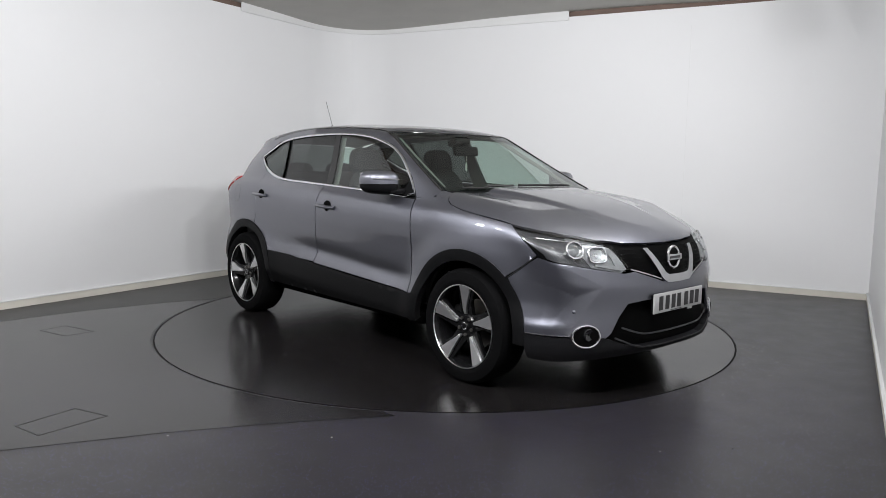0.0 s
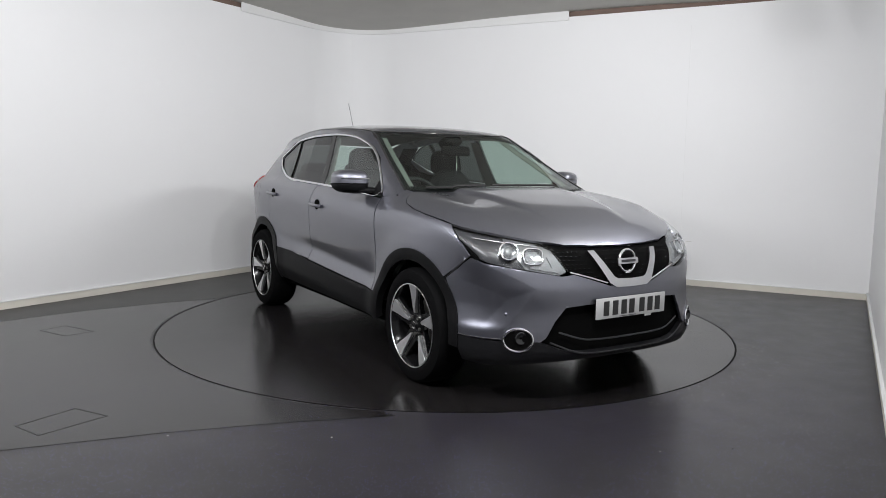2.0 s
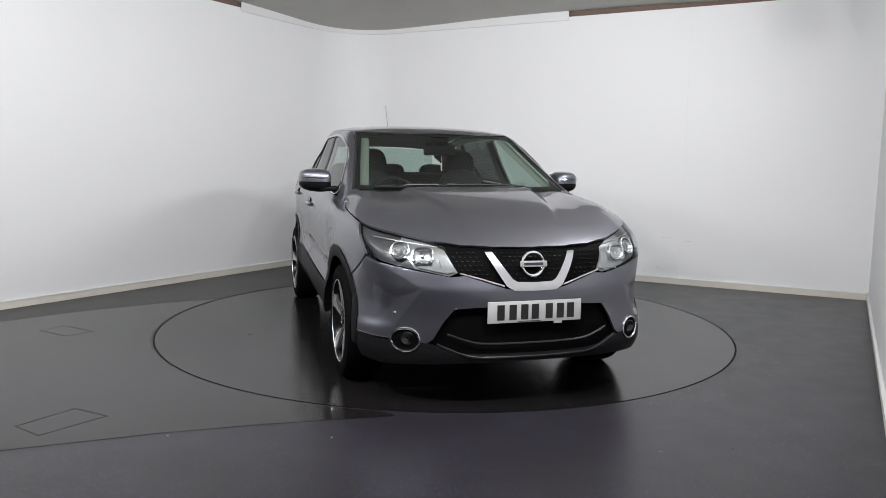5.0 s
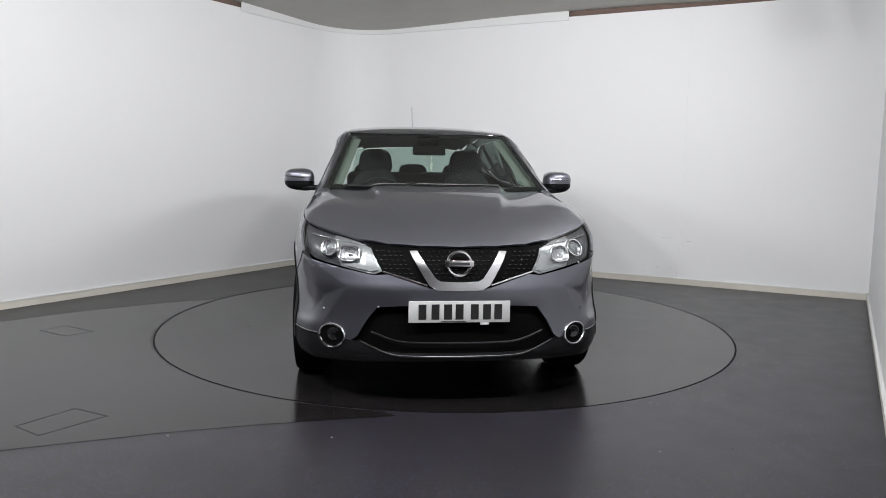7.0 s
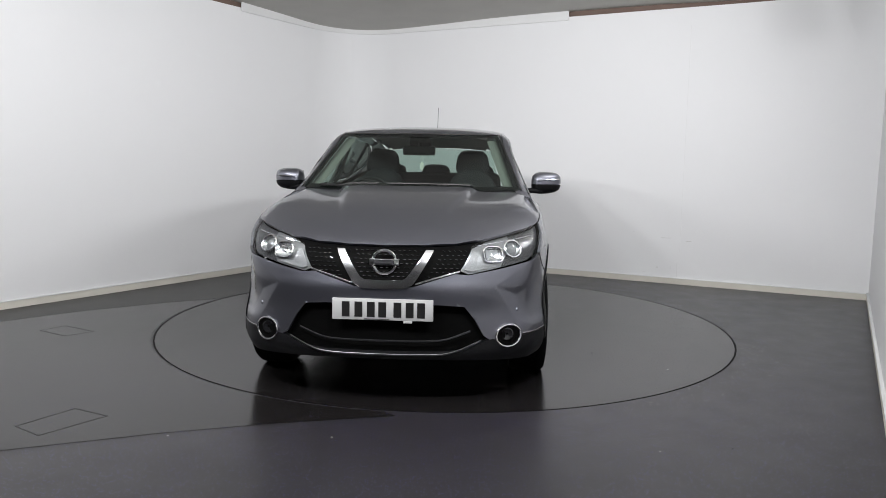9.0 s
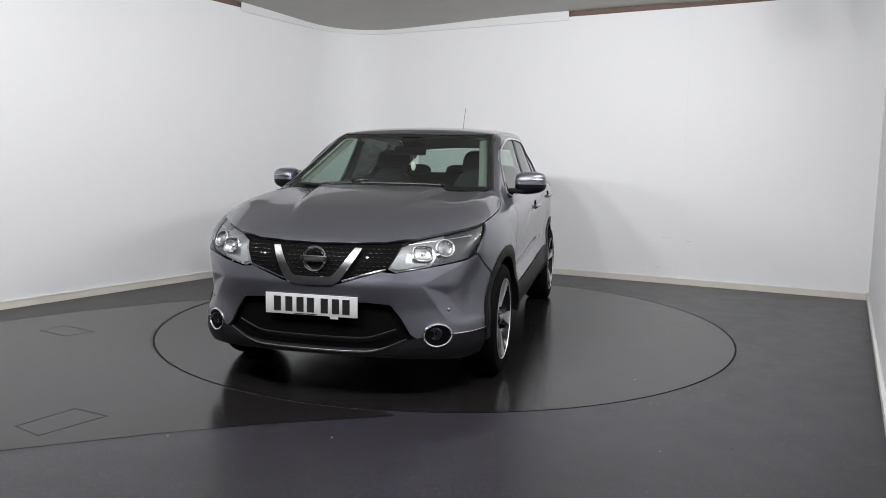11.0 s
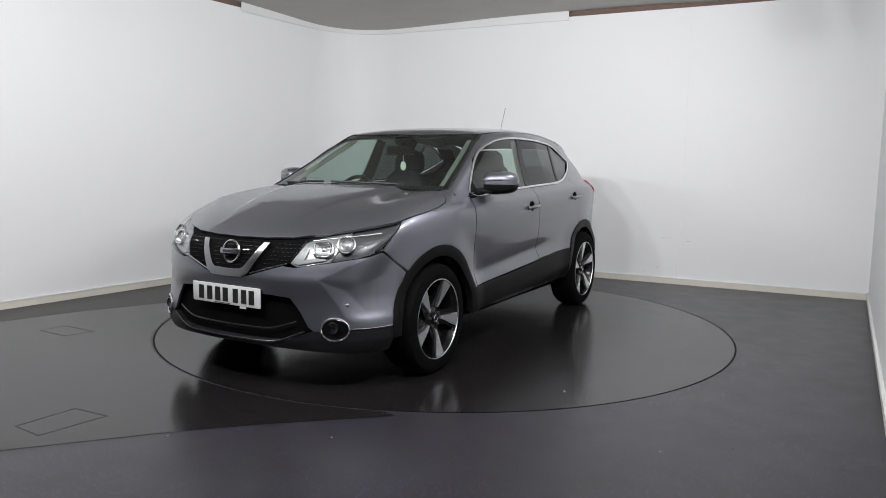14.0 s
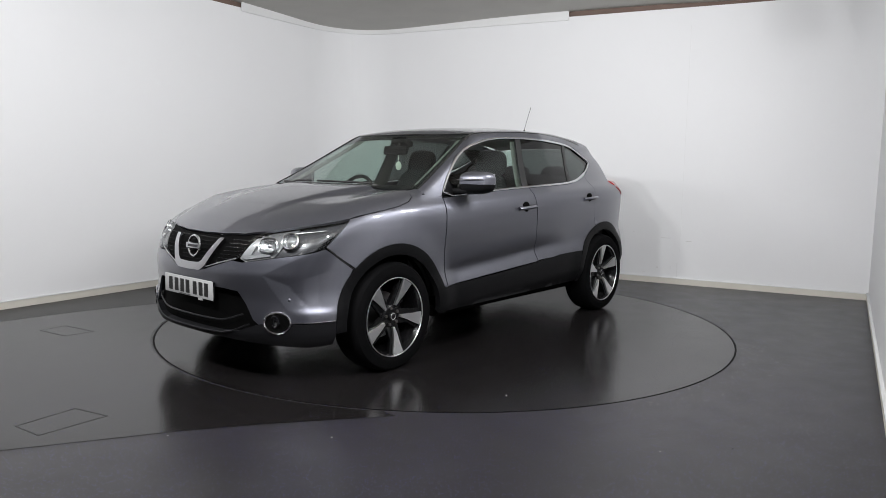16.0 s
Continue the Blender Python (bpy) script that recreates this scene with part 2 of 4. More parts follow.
def room():
    curve = corner_curve(CORNER, 0.75)
    k = len(curve) // 2
    WALL = 2.935
    left = [NEAR_L, *curve[:k + 1]]
    back = [*curve[k:], RIGHT]
    tagged(extrude_path("wall_left", left, -0.05, WALL, 0.10, "wall_paint"), "plain white painted studio wall with soft scuffs", "wall", kind="structure")
    tagged(extrude_path("wall_back", back, -0.05, WALL, 0.10, "wall_paint"), "plain white painted studio wall curving into its corner", "wall", kind="structure")
    tagged(extrude_path("wall_right", [RIGHT, NEAR_R], -0.05, CEIL, 0.10, "wall_paint"), "plain white painted studio side wall", "wall", kind="structure")
    # unseen wall added to close the room, dark to dim the car's front
    tagged(extrude_path("wall_near", [NEAR_R, NEAR_L], -0.05, CEIL, 0.10, "near_wall_grey"), "plain dark grey unseen wall added behind the camera", "wall", kind="structure")
    # brown band added behind the boards, dark as the shaded gap under the ceiling
    tagged(extrude_path("trim_gap_band", [p for p in inward([*left, *back[1:]], -0.03)], WALL + 0.001, CEIL + 0.02, 0.06, "gap_shade_brown"), "brown band darkened for the shaded gap above the wall boards", "trim", kind="structure")
    # skirting boards
    for name, pts in (("baseboard_left", left), ("baseboard_back", back), ("baseboard_right", [RIGHT, NEAR_R])):
        tagged(extrude_path(name, inward(pts, 0.014), 0.0, 0.062, 0.0139, "skirting"), "cream painted skirting board with dirty marks", "baseboard", kind="structure")
        tagged(extrude_path(name + "_cap", inward(pts, 0.019), 0.062, 0.070, 0.0189, "fascia"), "white rounded top of a skirting board", "baseboard", kind="structure")
    # bent fascia board in the corner
    fpath = [Vector((-2.29, 2.42)), *curve, Vector((1.35, 2.66))]
    fpath = inward(fpath, 0.018)
    tagged(extrude_path("trim_fascia", fpath, 2.895, CEIL - 0.004, 0.012, "fascia"), "white bent fascia board under the ceiling", "trim", kind="structure")
    # ceiling
    bm = bmesh.new()
    nx, ny = 60, 56
    def sag(x, y):
        return 0.055 * math.exp(-((x + 0.9) ** 2 + (y - 3.4) ** 2) / 1.9) + 0.045 * min(1, max(0, (x - 2.2) / 1.3)) + 0.004 * math.sin(2.1 * x + 1.3 * y)
    low = [[bm.verts.new((-8 + 15 * i / nx, -8 + 14 * j / ny, CEIL - sag(-8 + 15 * i / nx, -8 + 14 * j / ny))) for j in range(ny + 1)] for i in range(nx + 1)]
    for i in range(nx):
        for j in range(ny):
            bm.faces.new((low[i][j], low[i][j + 1], low[i + 1][j + 1], low[i + 1][j]))
    edge = [low[i][0] for i in range(nx)] + [low[nx][j] for j in range(ny)] + [low[i][ny] for i in range(nx, 0, -1)] + [low[0][j] for j in range(ny, 0, -1)]
    high = [bm.verts.new((v.co.x, v.co.y, CEIL + 0.12)) for v in edge]
    bm.faces.new(high)
    for i in range(len(edge)):
        k = (i + 1) % len(edge)
        bm.faces.new((edge[i], edge[k], high[k], high[i]))
    tagged(part("ceiling", bm, "ceiling_plaster", smooth=True), "rough grey plastered ceiling with faint stains", "ceiling", kind="structure")
    # floor with a round well for the turntable
    n = 160
    verts = [((RING + 0.006) * math.cos(2 * math.pi * i / n), (RING + 0.006) * math.sin(2 * math.pi * i / n), 0) for i in range(n)]
    verts += [(9 * math.cos(2 * math.pi * i / n), 9 * math.sin(2 * math.pi * i / n), 0) for i in range(n)]
    verts += [(v[0], v[1], -0.06) for v in verts[:n]]
    faces = [(i, n + i, n + (i + 1) % n, (i + 1) % n) for i in range(n)] + [(i, (i + 1) % n, 2 * n + (i + 1) % n, 2 * n + i) for i in range(n)]
    tagged(from_lists("floor", verts, faces, "floor_vinyl"), "dark grey speckled safety vinyl floor with a dull sheen", "floor", kind="structure")
    verts = [(2.4 * math.cos(2 * math.pi * i / 64), 2.4 * math.sin(2 * math.pi * i / 64), -0.06) for i in range(64)]
    tagged(from_lists("floor_well", verts, [tuple(range(64))], "dark_void"), "black well under the turntable", "floor", kind="structure")
    # dull margin of another vinyl sheet along the left wall
    edge = [Vector((-4.35, -1.30)), Vector((-3.43, -0.30)), Vector((-3.01, 0.15)), Vector((-2.46, 0.575)), Vector((-2.10, 0.79))]
    edge += [Vector(((RING + 0.02) * math.cos(radians(a)), (RING + 0.02) * math.sin(radians(a)))) for a in range(158, 100, -4)]
    edge += [c + (CORNER - c) * 0.02 for c in inward(curve, 0.03)[::-1]] + [CORNER + LEFT_DIR * 4 + Vector((0.02, -0.02)), CORNER + LEFT_DIR * 6.5]
    bm = bmesh.new()
    f = bm.faces.new([bm.verts.new((p.x, p.y, 0.0025)) for p in edge])
    f.normal_update()
    bmesh.ops.triangulate(bm, faces=[f])
    tagged(part("floor_margin", bm, "margin_vinyl"), "dull dark vinyl margin along the wall", "floor", kind="structure")
    # smoother vinyl sheet between the margin, the turntable and a seam
    sheet = edge[:5] + [Vector(((RING + 0.02) * math.cos(radians(a)), (RING + 0.02) * math.sin(radians(a)))) for a in range(162, 265, 4)]
    sheet += [Vector(p) for p in ((-0.24, -2.262), (-0.88, -2.41), (-1.30, -2.54), (-1.92, -2.78), (-3.4, -3.36), (-4.6, -2.4))]
    bm = bmesh.new()
    f = bm.faces.new([bm.verts.new((p.x, p.y, 0.0016)) for p in sheet])
    f.normal_update()
    bmesh.ops.triangulate(bm, faces=[f], ngon_method="EAR_CLIP")
    tagged(part("floor_sheet", bm, "sheet_vinyl"), "smooth dark vinyl sheet with a welded seam", "floor", kind="structure")
    # joint strip, faint board joint and scrapes on the back wall
    at = Matrix.Translation((RIGHT.x, RIGHT.y, 0)) @ pose(0, 0, 0, 0, 0, math.degrees(math.atan2(BACK_DIR.y, BACK_DIR.x)))
    for u, z, w, h, m in ((-1.82, 0.155, 0.010, 0.17, "joint_line"), (-1.80, 1.55, 0.004, 2.4, "joint_line"), (-1.95, 0.50, 0.10, 0.004, "scrape"), (-1.71, 0.475, 0.06, 0.004, "scrape"), (-2.03, 0.172, 0.012, 0.010, "scrape"), (-2.17, 0.11, 0.03, 0.012, "joint_line"), (-1.89, 0.176, 0.010, 0.035, "joint_line"), (-2.3, 0.55, 0.02, 0.008, "joint_line")):
        tagged(part("trim_mark", box(bmesh.new(), at @ pose(u, -0.0012, z), (w, 0.0024, h)), m), "faint joint or scrape on the white wall", "trim", kind="structure")
    # two access hatches set in the vinyl
    for pts in (((-2.98, -0.56), (-2.87, -0.40), (-2.58, -0.57), (-2.71, -0.72)), ((-2.02, -2.49), (-1.87, -2.23), (-1.66, -2.33), (-1.85, -2.60))):
        c = sum((Vector(p) for p in pts), Vector((0, 0))) / 4
        ob = new("floor_hatch")
        for a, b in zip(pts, (*pts[1:], pts[0])):
            a, b = Vector(a), Vector(b)
            d = (b - a).normalized()
            n = Vector((-d.y, d.x)) * 0.003
            bm = bmesh.new()
            bm.faces.new([bm.verts.new((p.x, p.y, 0.0028)) for p in (a - n, b - n, b + n, a + n)])
            part("hatch_seam", bm, "hatch_line", ob)
        tagged(ob, "dark vinyl-covered access hatch flush in the floor", "hatch", kind="structure")
    for x, y, w, m in ((-1.266, -2.578, 0.009, "white_plate"), (-1.947, -1.41, 0.012, "ink_black"), (-0.513, -2.564, 0.008, "tag_card"), (1.317, -2.618, 0.009, "ink_black"), (0.973, -2.665, 0.007, "tag_card")):
        tagged(part("grit", box(bmesh.new(), pose(x, y, 0.002, 0, 0, 30), (w, w * 0.7, 0.003), 0.001, 1), m), "tiny speck of litter on the vinyl floor", "grit", "litter on the floor")
    # pale scuffs and dried drips round the turntable's edge
    rng = random.Random(4)
    bm = bmesh.new()
    for k in range(200):
        a = radians(rng.uniform(-62, 62))
        r = RING + 0.03 + abs(rng.gauss(0, 0.10))
        c = Vector((r * math.cos(a), r * math.sin(a)))
        w, h = rng.uniform(0.004, 0.026), rng.uniform(0.002, 0.007)
        turn = a + math.pi / 2 + rng.uniform(-0.8, 0.8)
        n = 9
        bm.faces.new([bm.verts.new((c.x + w * math.cos(t) * math.cos(turn) * q - h * math.sin(t) * math.sin(turn) * q, c.y + w * math.cos(t) * math.sin(turn) * q + h * math.sin(t) * math.cos(turn) * q, 0.0012 + k * 0.00001)) for t, q in [(2 * math.pi * i / n, rng.uniform(0.6, 1.2)) for i in range(n)]])
    tagged(part("floor_scuffs", bm, "scuff"), "pale scuffs and dried drips on dark vinyl", "scuffs", kind="stuff")



def lamp_fixture():
    for eye, aim, power in lamp_poses():
        ob = new("flood_lamp")
        ob.matrix_world = Matrix.Translation(eye)
        turn = look(eye, aim).to_3x3().to_4x4()
        part("housing", box(bmesh.new(), turn @ pose(0, 0, 0.04), (0.28, 0.20, 0.08), 0.012), "lamp_case", ob)
        part("diffuser", box(bmesh.new(), turn @ pose(0, 0, -0.004), (0.24, 0.16, 0.006)), "lamp_glow", ob, "glowing white diffuser")
        part("bracket", tube([(0, 0, CEIL - eye[2]), (0, 0, 0.05), tuple(turn @ Vector((0, 0, 0.06)))], 0.012), "lamp_case", ob, "steel ceiling bracket")
        tagged(ob, "white flood lamp hung from the ceiling, switched on", "flood lamp", "studio lamps")


def turntable():
    ob = new("turntable")
    n = 160
    r = RING - 0.007
    verts = [(r * math.cos(2 * math.pi * i / n), r * math.sin(2 * math.pi * i / n), 0) for i in range(n)]
    verts += [(v[0], v[1], -0.05) for v in verts]
    faces = [tuple(range(n))] + [(i, n + i, n + (i + 1) % n, (i + 1) % n) for i in range(n)]
    from_lists("deck", verts, faces, "table_vinyl", ob)
    part("edge_band", tube([((RING - 0.001) * math.cos(2 * math.pi * i / n), (RING - 0.001) * math.sin(2 * math.pi * i / n), -0.007) for i in range(n)], 0.004, True, 6), "dark_void", ob, "black rubber edge band", smooth=True)
    # bits of paper and grit lying on the deck
    for x, y, w, h, m in ((1.236, 1.489, 0.018, 0.006, "white_plate"), (0.12, -1.536, 0.02, 0.008, "ink_black"), (0.88, 1.065, 0.012, 0.006, "ink_black")):
        part("fleck", box(bmesh.new(), pose(x, y, 0.002, 0, 0, 40), (w, h, 0.003), 0.001, 1), m, ob, "tiny scrap of litter")
    return tagged(ob, "round dark vinyl-covered turntable flush with the floor", "turntable")




# ---------------------------------------------------------------- car: body surface
WHEEL_X, HUB_Z, ARCH_IN, ARCH_OUT = 1.323, 0.333, 0.385, 0.452


def spline(x, pts):
    """Smooth curve through a few control points."""
    px, py = np.array([p[0] for p in pts], float), np.array([p[1] for p in pts], float)
    x = np.clip(x, px[0], px[-1])
    s = np.diff(py) / np.diff(px)
    t = np.concatenate([[s[0]], np.where(s[:-1] * s[1:] > 0, 2 * s[:-1] * s[1:] / (s[:-1] + s[1:] + 1e-12), 0), [s[-1]]])
    i = np.clip(np.searchsorted(px, x) - 1, 0, len(px) - 2)
    h = px[i + 1] - px[i]
    u = (x - px[i]) / h
    return (2 * u ** 3 - 3 * u ** 2 + 1) * py[i] + (u ** 3 - 2 * u ** 2 + u) * h * t[i] + (-2 * u ** 3 + 3 * u ** 2) * py[i + 1] + (u ** 3 - u ** 2) * h * t[i + 1]


def smax(a, b, k):
    return 0.5 * (a + b + np.sqrt((a - b) ** 2 + k * k))


def nose(y):
    return 2.172 - 0.14 * (np.abs(y) / 0.643) ** 2.6


PLAN = [(-2.10, 0.66), (-1.95, 0.775), (-1.7, 0.838), (-1.35, 0.868), (-0.9, 0.876), (-0.2, 0.884), (0.5, 0.888), (1.0, 0.884), (1.4, 0.870), (1.7, 0.845), (1.9, 0.80), (2.05, 0.70), (2.2, 0.5)]
SECTION = [(0.15, -0.10), (0.26, -0.035), (0.36, 0.0), (0.46, -0.002), (0.60, -0.022), (0.74, -0.012), (0.84, -0.003), (0.900, -0.001), (0.935, -0.004), (1.0, -0.024), (1.06, -0.072), (1.12, -0.104), (1.30, -0.172), (1.45, -0.220), (1.55, -0.268), (1.65, -0.34)]
ROOF = [(-2.2, 1.30), (-1.8, 1.435), (-1.3, 1.524), (-0.8, 1.565), (-0.4, 1.570), (0.0, 1.552), (0.35, 1.512), (1.0, 1.38)]
HOOD = [(0.5, 1.115), (1.0, 1.105), (1.2, 1.088), (1.6, 1.03), (1.9, 0.948), (2.08, 0.862), (2.2, 0.76)]
NOSE_Z = [(0.15, -0.07), (0.24, -0.012), (0.30, 0.012), (0.40, 0.006), (0.50, 0.0), (0.62, 0.006), (0.68, -0.006), (0.76, -0.030), (0.84, -0.078), (0.92, -0.20), (1.0, -0.36)]
TAIL_Z = [(0.15, 0.06), (0.35, 0.0), (0.62, 0.0), (0.75, 0.05), (0.98, 0.05), (1.08, 0.11), (1.25, 0.22), (1.42, 0.34), (1.5, 0.30), (1.6, 0.3)]


def body_field(p):
    """Negative inside the car's body, zero on its skin."""
    x, y, z = p[..., 0], np.abs(p[..., 1]), p[..., 2]
    step = lambda t: 1 / (1 + np.exp(-np.clip(t, -40, 40)))
    lift = z + 0.043 * (x - 0.6)
    side = y - spline(x, PLAN) - spline(lift, SECTION)
    for wx in (WHEEL_X, -WHEEL_X):
        r = np.hypot(x - wx, z - HUB_Z)
        side = side - (0.022 if wx > 0 else 0.015) * np.exp(-((r - 0.42) / 0.10) ** 2)
        if wx > 0:
            side = side - 0.006 / (1 + np.exp(np.clip((r - 0.558) / 0.022, -40, 40)))
    side = side + 0.062 * np.clip((-x - 0.6) / 0.8, 0, 1.3) * np.clip((z - 1.06) / 0.25, 0, 1.3)
    # sculpted lower doors and a soft shoulder line
    along = np.clip((x + 0.70) / 0.5, 0, 1) * np.clip((0.92 - x) / 0.25, 0, 1)
    side = side + 0.023 * along * np.exp(-((z - 0.598 + 0.07 * x) / 0.055) ** 2)
    screen = 1.092 + 0.505 * (1.125 - 0.190 * y * y - x) - 0.05 * np.clip(x - 0.3, 0, 1) * np.clip(1.1 - x, 0, 1)
    roof = spline(x, ROOF) - 0.055 * y * y - 0.06 * y ** 4
    hood = spline(x, HOOD) - 0.080 * (y / 0.8) ** 3.6
    # raised middle of the bonnet with a pinched edge, and the swelling over the wings
    fade = np.clip((1.98 - x) / 0.75, 0, 1)
    hood = hood + 0.026 * fade * step((0.27 + 0.20 * (1.9 - x) - y) / 0.009) + 0.042 * np.exp(-((y - 0.735) / 0.16) ** 2) * np.clip((2.0 - x) / 0.45, 0, 1)
    top = np.maximum(-smax(-screen, -roof, 0.02), hood)
    side = side - 0.016 / (1 + np.exp(-(x - 1.02) / 0.08)) / (1 + np.exp(-np.clip((z - 0.965) / 0.04, -40, 40)))
    f = smax(side, z - top, 0.045 - 0.015 * np.clip((x - 0.9) / 0.2, 0, 1))
    f = smax(f, x - nose(y) - spline(z, NOSE_Z), 0.05)
    # facet let into the bumper's corner, bounded by a slanting fold and a ledge
    d1, d2 = (0.628 + 0.583 * (y - 0.558) - z) / 0.12, (y - 0.568 - 0.63 * (0.636 - z)) / 0.08
    fold = np.clip(-smax(-d1, -d2, 0.05), 0, 1)
    f = f + 0.017 * fold * step((z - 0.436) / 0.010) * np.clip((x - 1.72) / 0.12, 0, 1)
    f = smax(f, -2.03 + spline(z, TAIL_Z) + 0.13 * (y / 0.7) ** 3 - x, 0.06)
    return smax(f, 0.2 - z, 0.03)


def front_angle(q):
    a = np.abs(q)
    b = np.minimum(a, 0.82)
    th = np.arctan2(b, nose(b) - 1.0) + np.maximum(a - 0.82, 0) * 1.02
    return np.sign(q) * th


def rays(mode, uv):
    u, v = uv[:, 0], uv[:, 1]
    z = np.zeros_like(u)
    if mode == "side":
        return np.stack([u, z + 1.3, v], 1), np.stack([z, z - 1, z], 1), 1.3
    if mode == "top":
        return np.stack([u, v, z + 2.0], 1), np.stack([z, z, z - 1], 1), 1.6
    if mode == "rear":
        return np.stack([z - 2.8, u, v], 1), np.stack([z + 1, z, z], 1), 2.4
    th = front_angle(u)
    d = np.stack([-np.cos(th), -np.sin(th), z], 1)
    return np.stack([z + 1.0, z, v], 1) - d * 1.7, d, 1.6


def on_skin(mode, uv):
    """Drops plan points on the skin; returns places and outward normals."""
    o, d, far = rays(mode, uv)
    steps = np.linspace(0, far, 160)
    f = body_field(o[:, None, :] + steps[None, :, None] * d[:, None, :])
    inside = f <= 0
    hit = inside.any(1)
    first = np.where(hit, inside.argmax(1), f.argmin(1))
    hi = steps[first]
    lo = steps[np.maximum(first - 1, 0)]
    for _ in range(22):
        mid = (lo + hi) / 2
        g = body_field(o + mid[:, None] * d) <= 0
        hi, lo = np.where(g, mid, hi), np.where(g, lo, mid)
    t = np.where(hit, hi, steps[first])
    p = o + t[:, None] * d
    e = 0.004
    n = np.stack([body_field(p + e * np.eye(3)[k]) - body_field(p - e * np.eye(3)[k]) for k in range(3)], 1)
    return p, n / (np.linalg.norm(n, axis=1, keepdims=True) + 1e-9)


BONNET_SEAM = [(1.065, 0.750), (1.085, 0.785), (1.14, 0.812), (1.25, 0.828), (1.38, 0.832), (1.52, 0.826), (1.63, 0.810)]
BONNET_FRONT = [(1.69, 0.787), (1.765, 0.735), (1.862, 0.640), (1.962, 0.520), (2.036, 0.365), (2.066, 0.200), (2.075, 0.0)]


def seen_from_side(plan):
    p, _ = on_skin("top", np.array(plan, float))
    return [(float(q[0]), float(q[2])) for q in p]


def seen_from_front(plan, drop=0.0):
    """Plan points on the skin as front coordinates."""
    p, _ = on_skin("top", np.array(plan, float))
    q = np.linspace(0, 1.3, 400)
    th = np.arctan2(p[:, 1], p[:, 0] - 1.0)
    return [(float(a), float(z) - drop) for a, z in zip(np.interp(th, front_angle(q), q), p[:, 2])]


def chaikin(pts, times, closed=True):
    pts = [np.array(p, float) for p in pts]
    for _ in range(times):
        out = []
        n = len(pts)
        for i in range(n if closed else n - 1):
            a, b = pts[i], pts[(i + 1) % n]
            out += [0.78 * a + 0.22 * b, 0.22 * a + 0.78 * b]
        if not closed:
            out = [pts[0], *out[1:-1], pts[-1]]
        pts = out
    return pts


def shrink(pts, gap):
    """Pulls a closed outline in by gap, so that a shut line stays open."""
    n = len(pts)
    area = sum(pts[i][0] * pts[(i + 1) % n][1] - pts[(i + 1) % n][0] * pts[i][1] for i in range(n))
    s = 1 if area > 0 else -1
    out = []
    for i in range(n):
        a, b, c = np.array(pts[i - 1]), np.array(pts[i]), np.array(pts[(i + 1) % n])
        e1, e2 = (b - a) / (np.linalg.norm(b - a) + 1e-9), (c - b) / (np.linalg.norm(c - b) + 1e-9)
        n1, n2 = np.array([-e1[1], e1[0]]) * s, np.array([-e2[1], e2[0]]) * s
        m = n1 + n2
        m = m / (np.linalg.norm(m) + 1e-9)
        out.append(b + m * gap / max(0.45, m @ n1))
    return out


def panel(name, outline, mode, material, parent, label="", off=0.0, gap=0.002, soft=0, cell=0.035, thick=0.014, both=False):
    """A skin panel: a plan outline laid on the body's skin, with edges turned in. both: one each side."""
    pts = chaikin(outline, soft) if soft else [np.array(p, float) for p in outline]
    if gap:
        pts = shrink(pts, gap)
    ring = []
    for i in range(len(pts)):
        a, b = pts[i], pts[(i + 1) % len(pts)]
        k = max(1, int(np.linalg.norm(b - a) / cell))
        ring += [a + (b - a) * j / k for j in range(k)]
    bm = bmesh.new()
    bm.faces.new([bm.verts.new((p[0], p[1], 0)) for p in ring]).normal_update()
    bmesh.ops.triangulate(bm, faces=bm.faces[:], ngon_method="EAR_CLIP")
    lo, hi = np.min(ring, 0), np.max(ring, 0)
    for axis in range(2):
        for c in np.arange(lo[axis] + cell, hi[axis], cell):
            co, no = [0, 0, 0], [0, 0, 0]
            co[axis], no[axis] = c, 1
            bmesh.ops.bisect_plane(bm, geom=bm.verts[:] + bm.edges[:] + bm.faces[:], dist=1e-5, plane_co=co, plane_no=no)
    bm.verts.ensure_lookup_table()
    uv = np.array([v.co.xy for v in bm.verts])
    faces = [[v.index for v in f.verts] for f in bm.faces]
    rim = [(l.vert.index, l.link_loop_next.vert.index) for f in bm.faces for l in f.loops if l.edge.is_boundary]
    bm.free()
    p, n = on_skin(mode, uv)
    p = p + n * off
    made = []
    for sign in ((1, -1) if both else (1,)):
        q, m = p.copy(), n.copy()
        q[:, 1] *= sign
        m[:, 1] *= sign
        votes = sum(1 if np.dot(np.cross(q[f[1]] - q[f[0]], q[f[2]] - q[f[1]]), m[f[0]]) > 0 else -1 for f in faces[::7] + faces[:1])
        flip = votes < 0
        verts = q.tolist()
        allf = [f[::-1] if flip else f for f in faces]
        normals = [m[k] for f in allf for k in f]
        if thick:
            for i, j in rim:
                k = len(verts)
                d = m[i] * thick, m[j] * thick
                verts += [q[i].tolist(), q[j].tolist(), (q[j] - d[1]).tolist(), (q[i] - d[0]).tolist()]
                f = [k, k + 1, k + 2, k + 3]
                side = np.cross(q[j] - q[i], m[i])
                if flip:
                    side = -side
                else:
                    f = f[::-1]
                allf.append(f)
                side = side / (np.linalg.norm(side) + 1e-9)
                normals += [side] * 4
        me = bpy.data.meshes.new(name)
        me.from_pydata(verts, [], allf)
        me.materials.append(M[material])
        me.polygons.foreach_set("use_smooth", [True] * len(me.polygons))
        me.normals_split_custom_set([tuple(v) for v in normals])
        ob = new(name, me)
        ob.parent = parent
        made.append(tagged(ob, label))
    return made


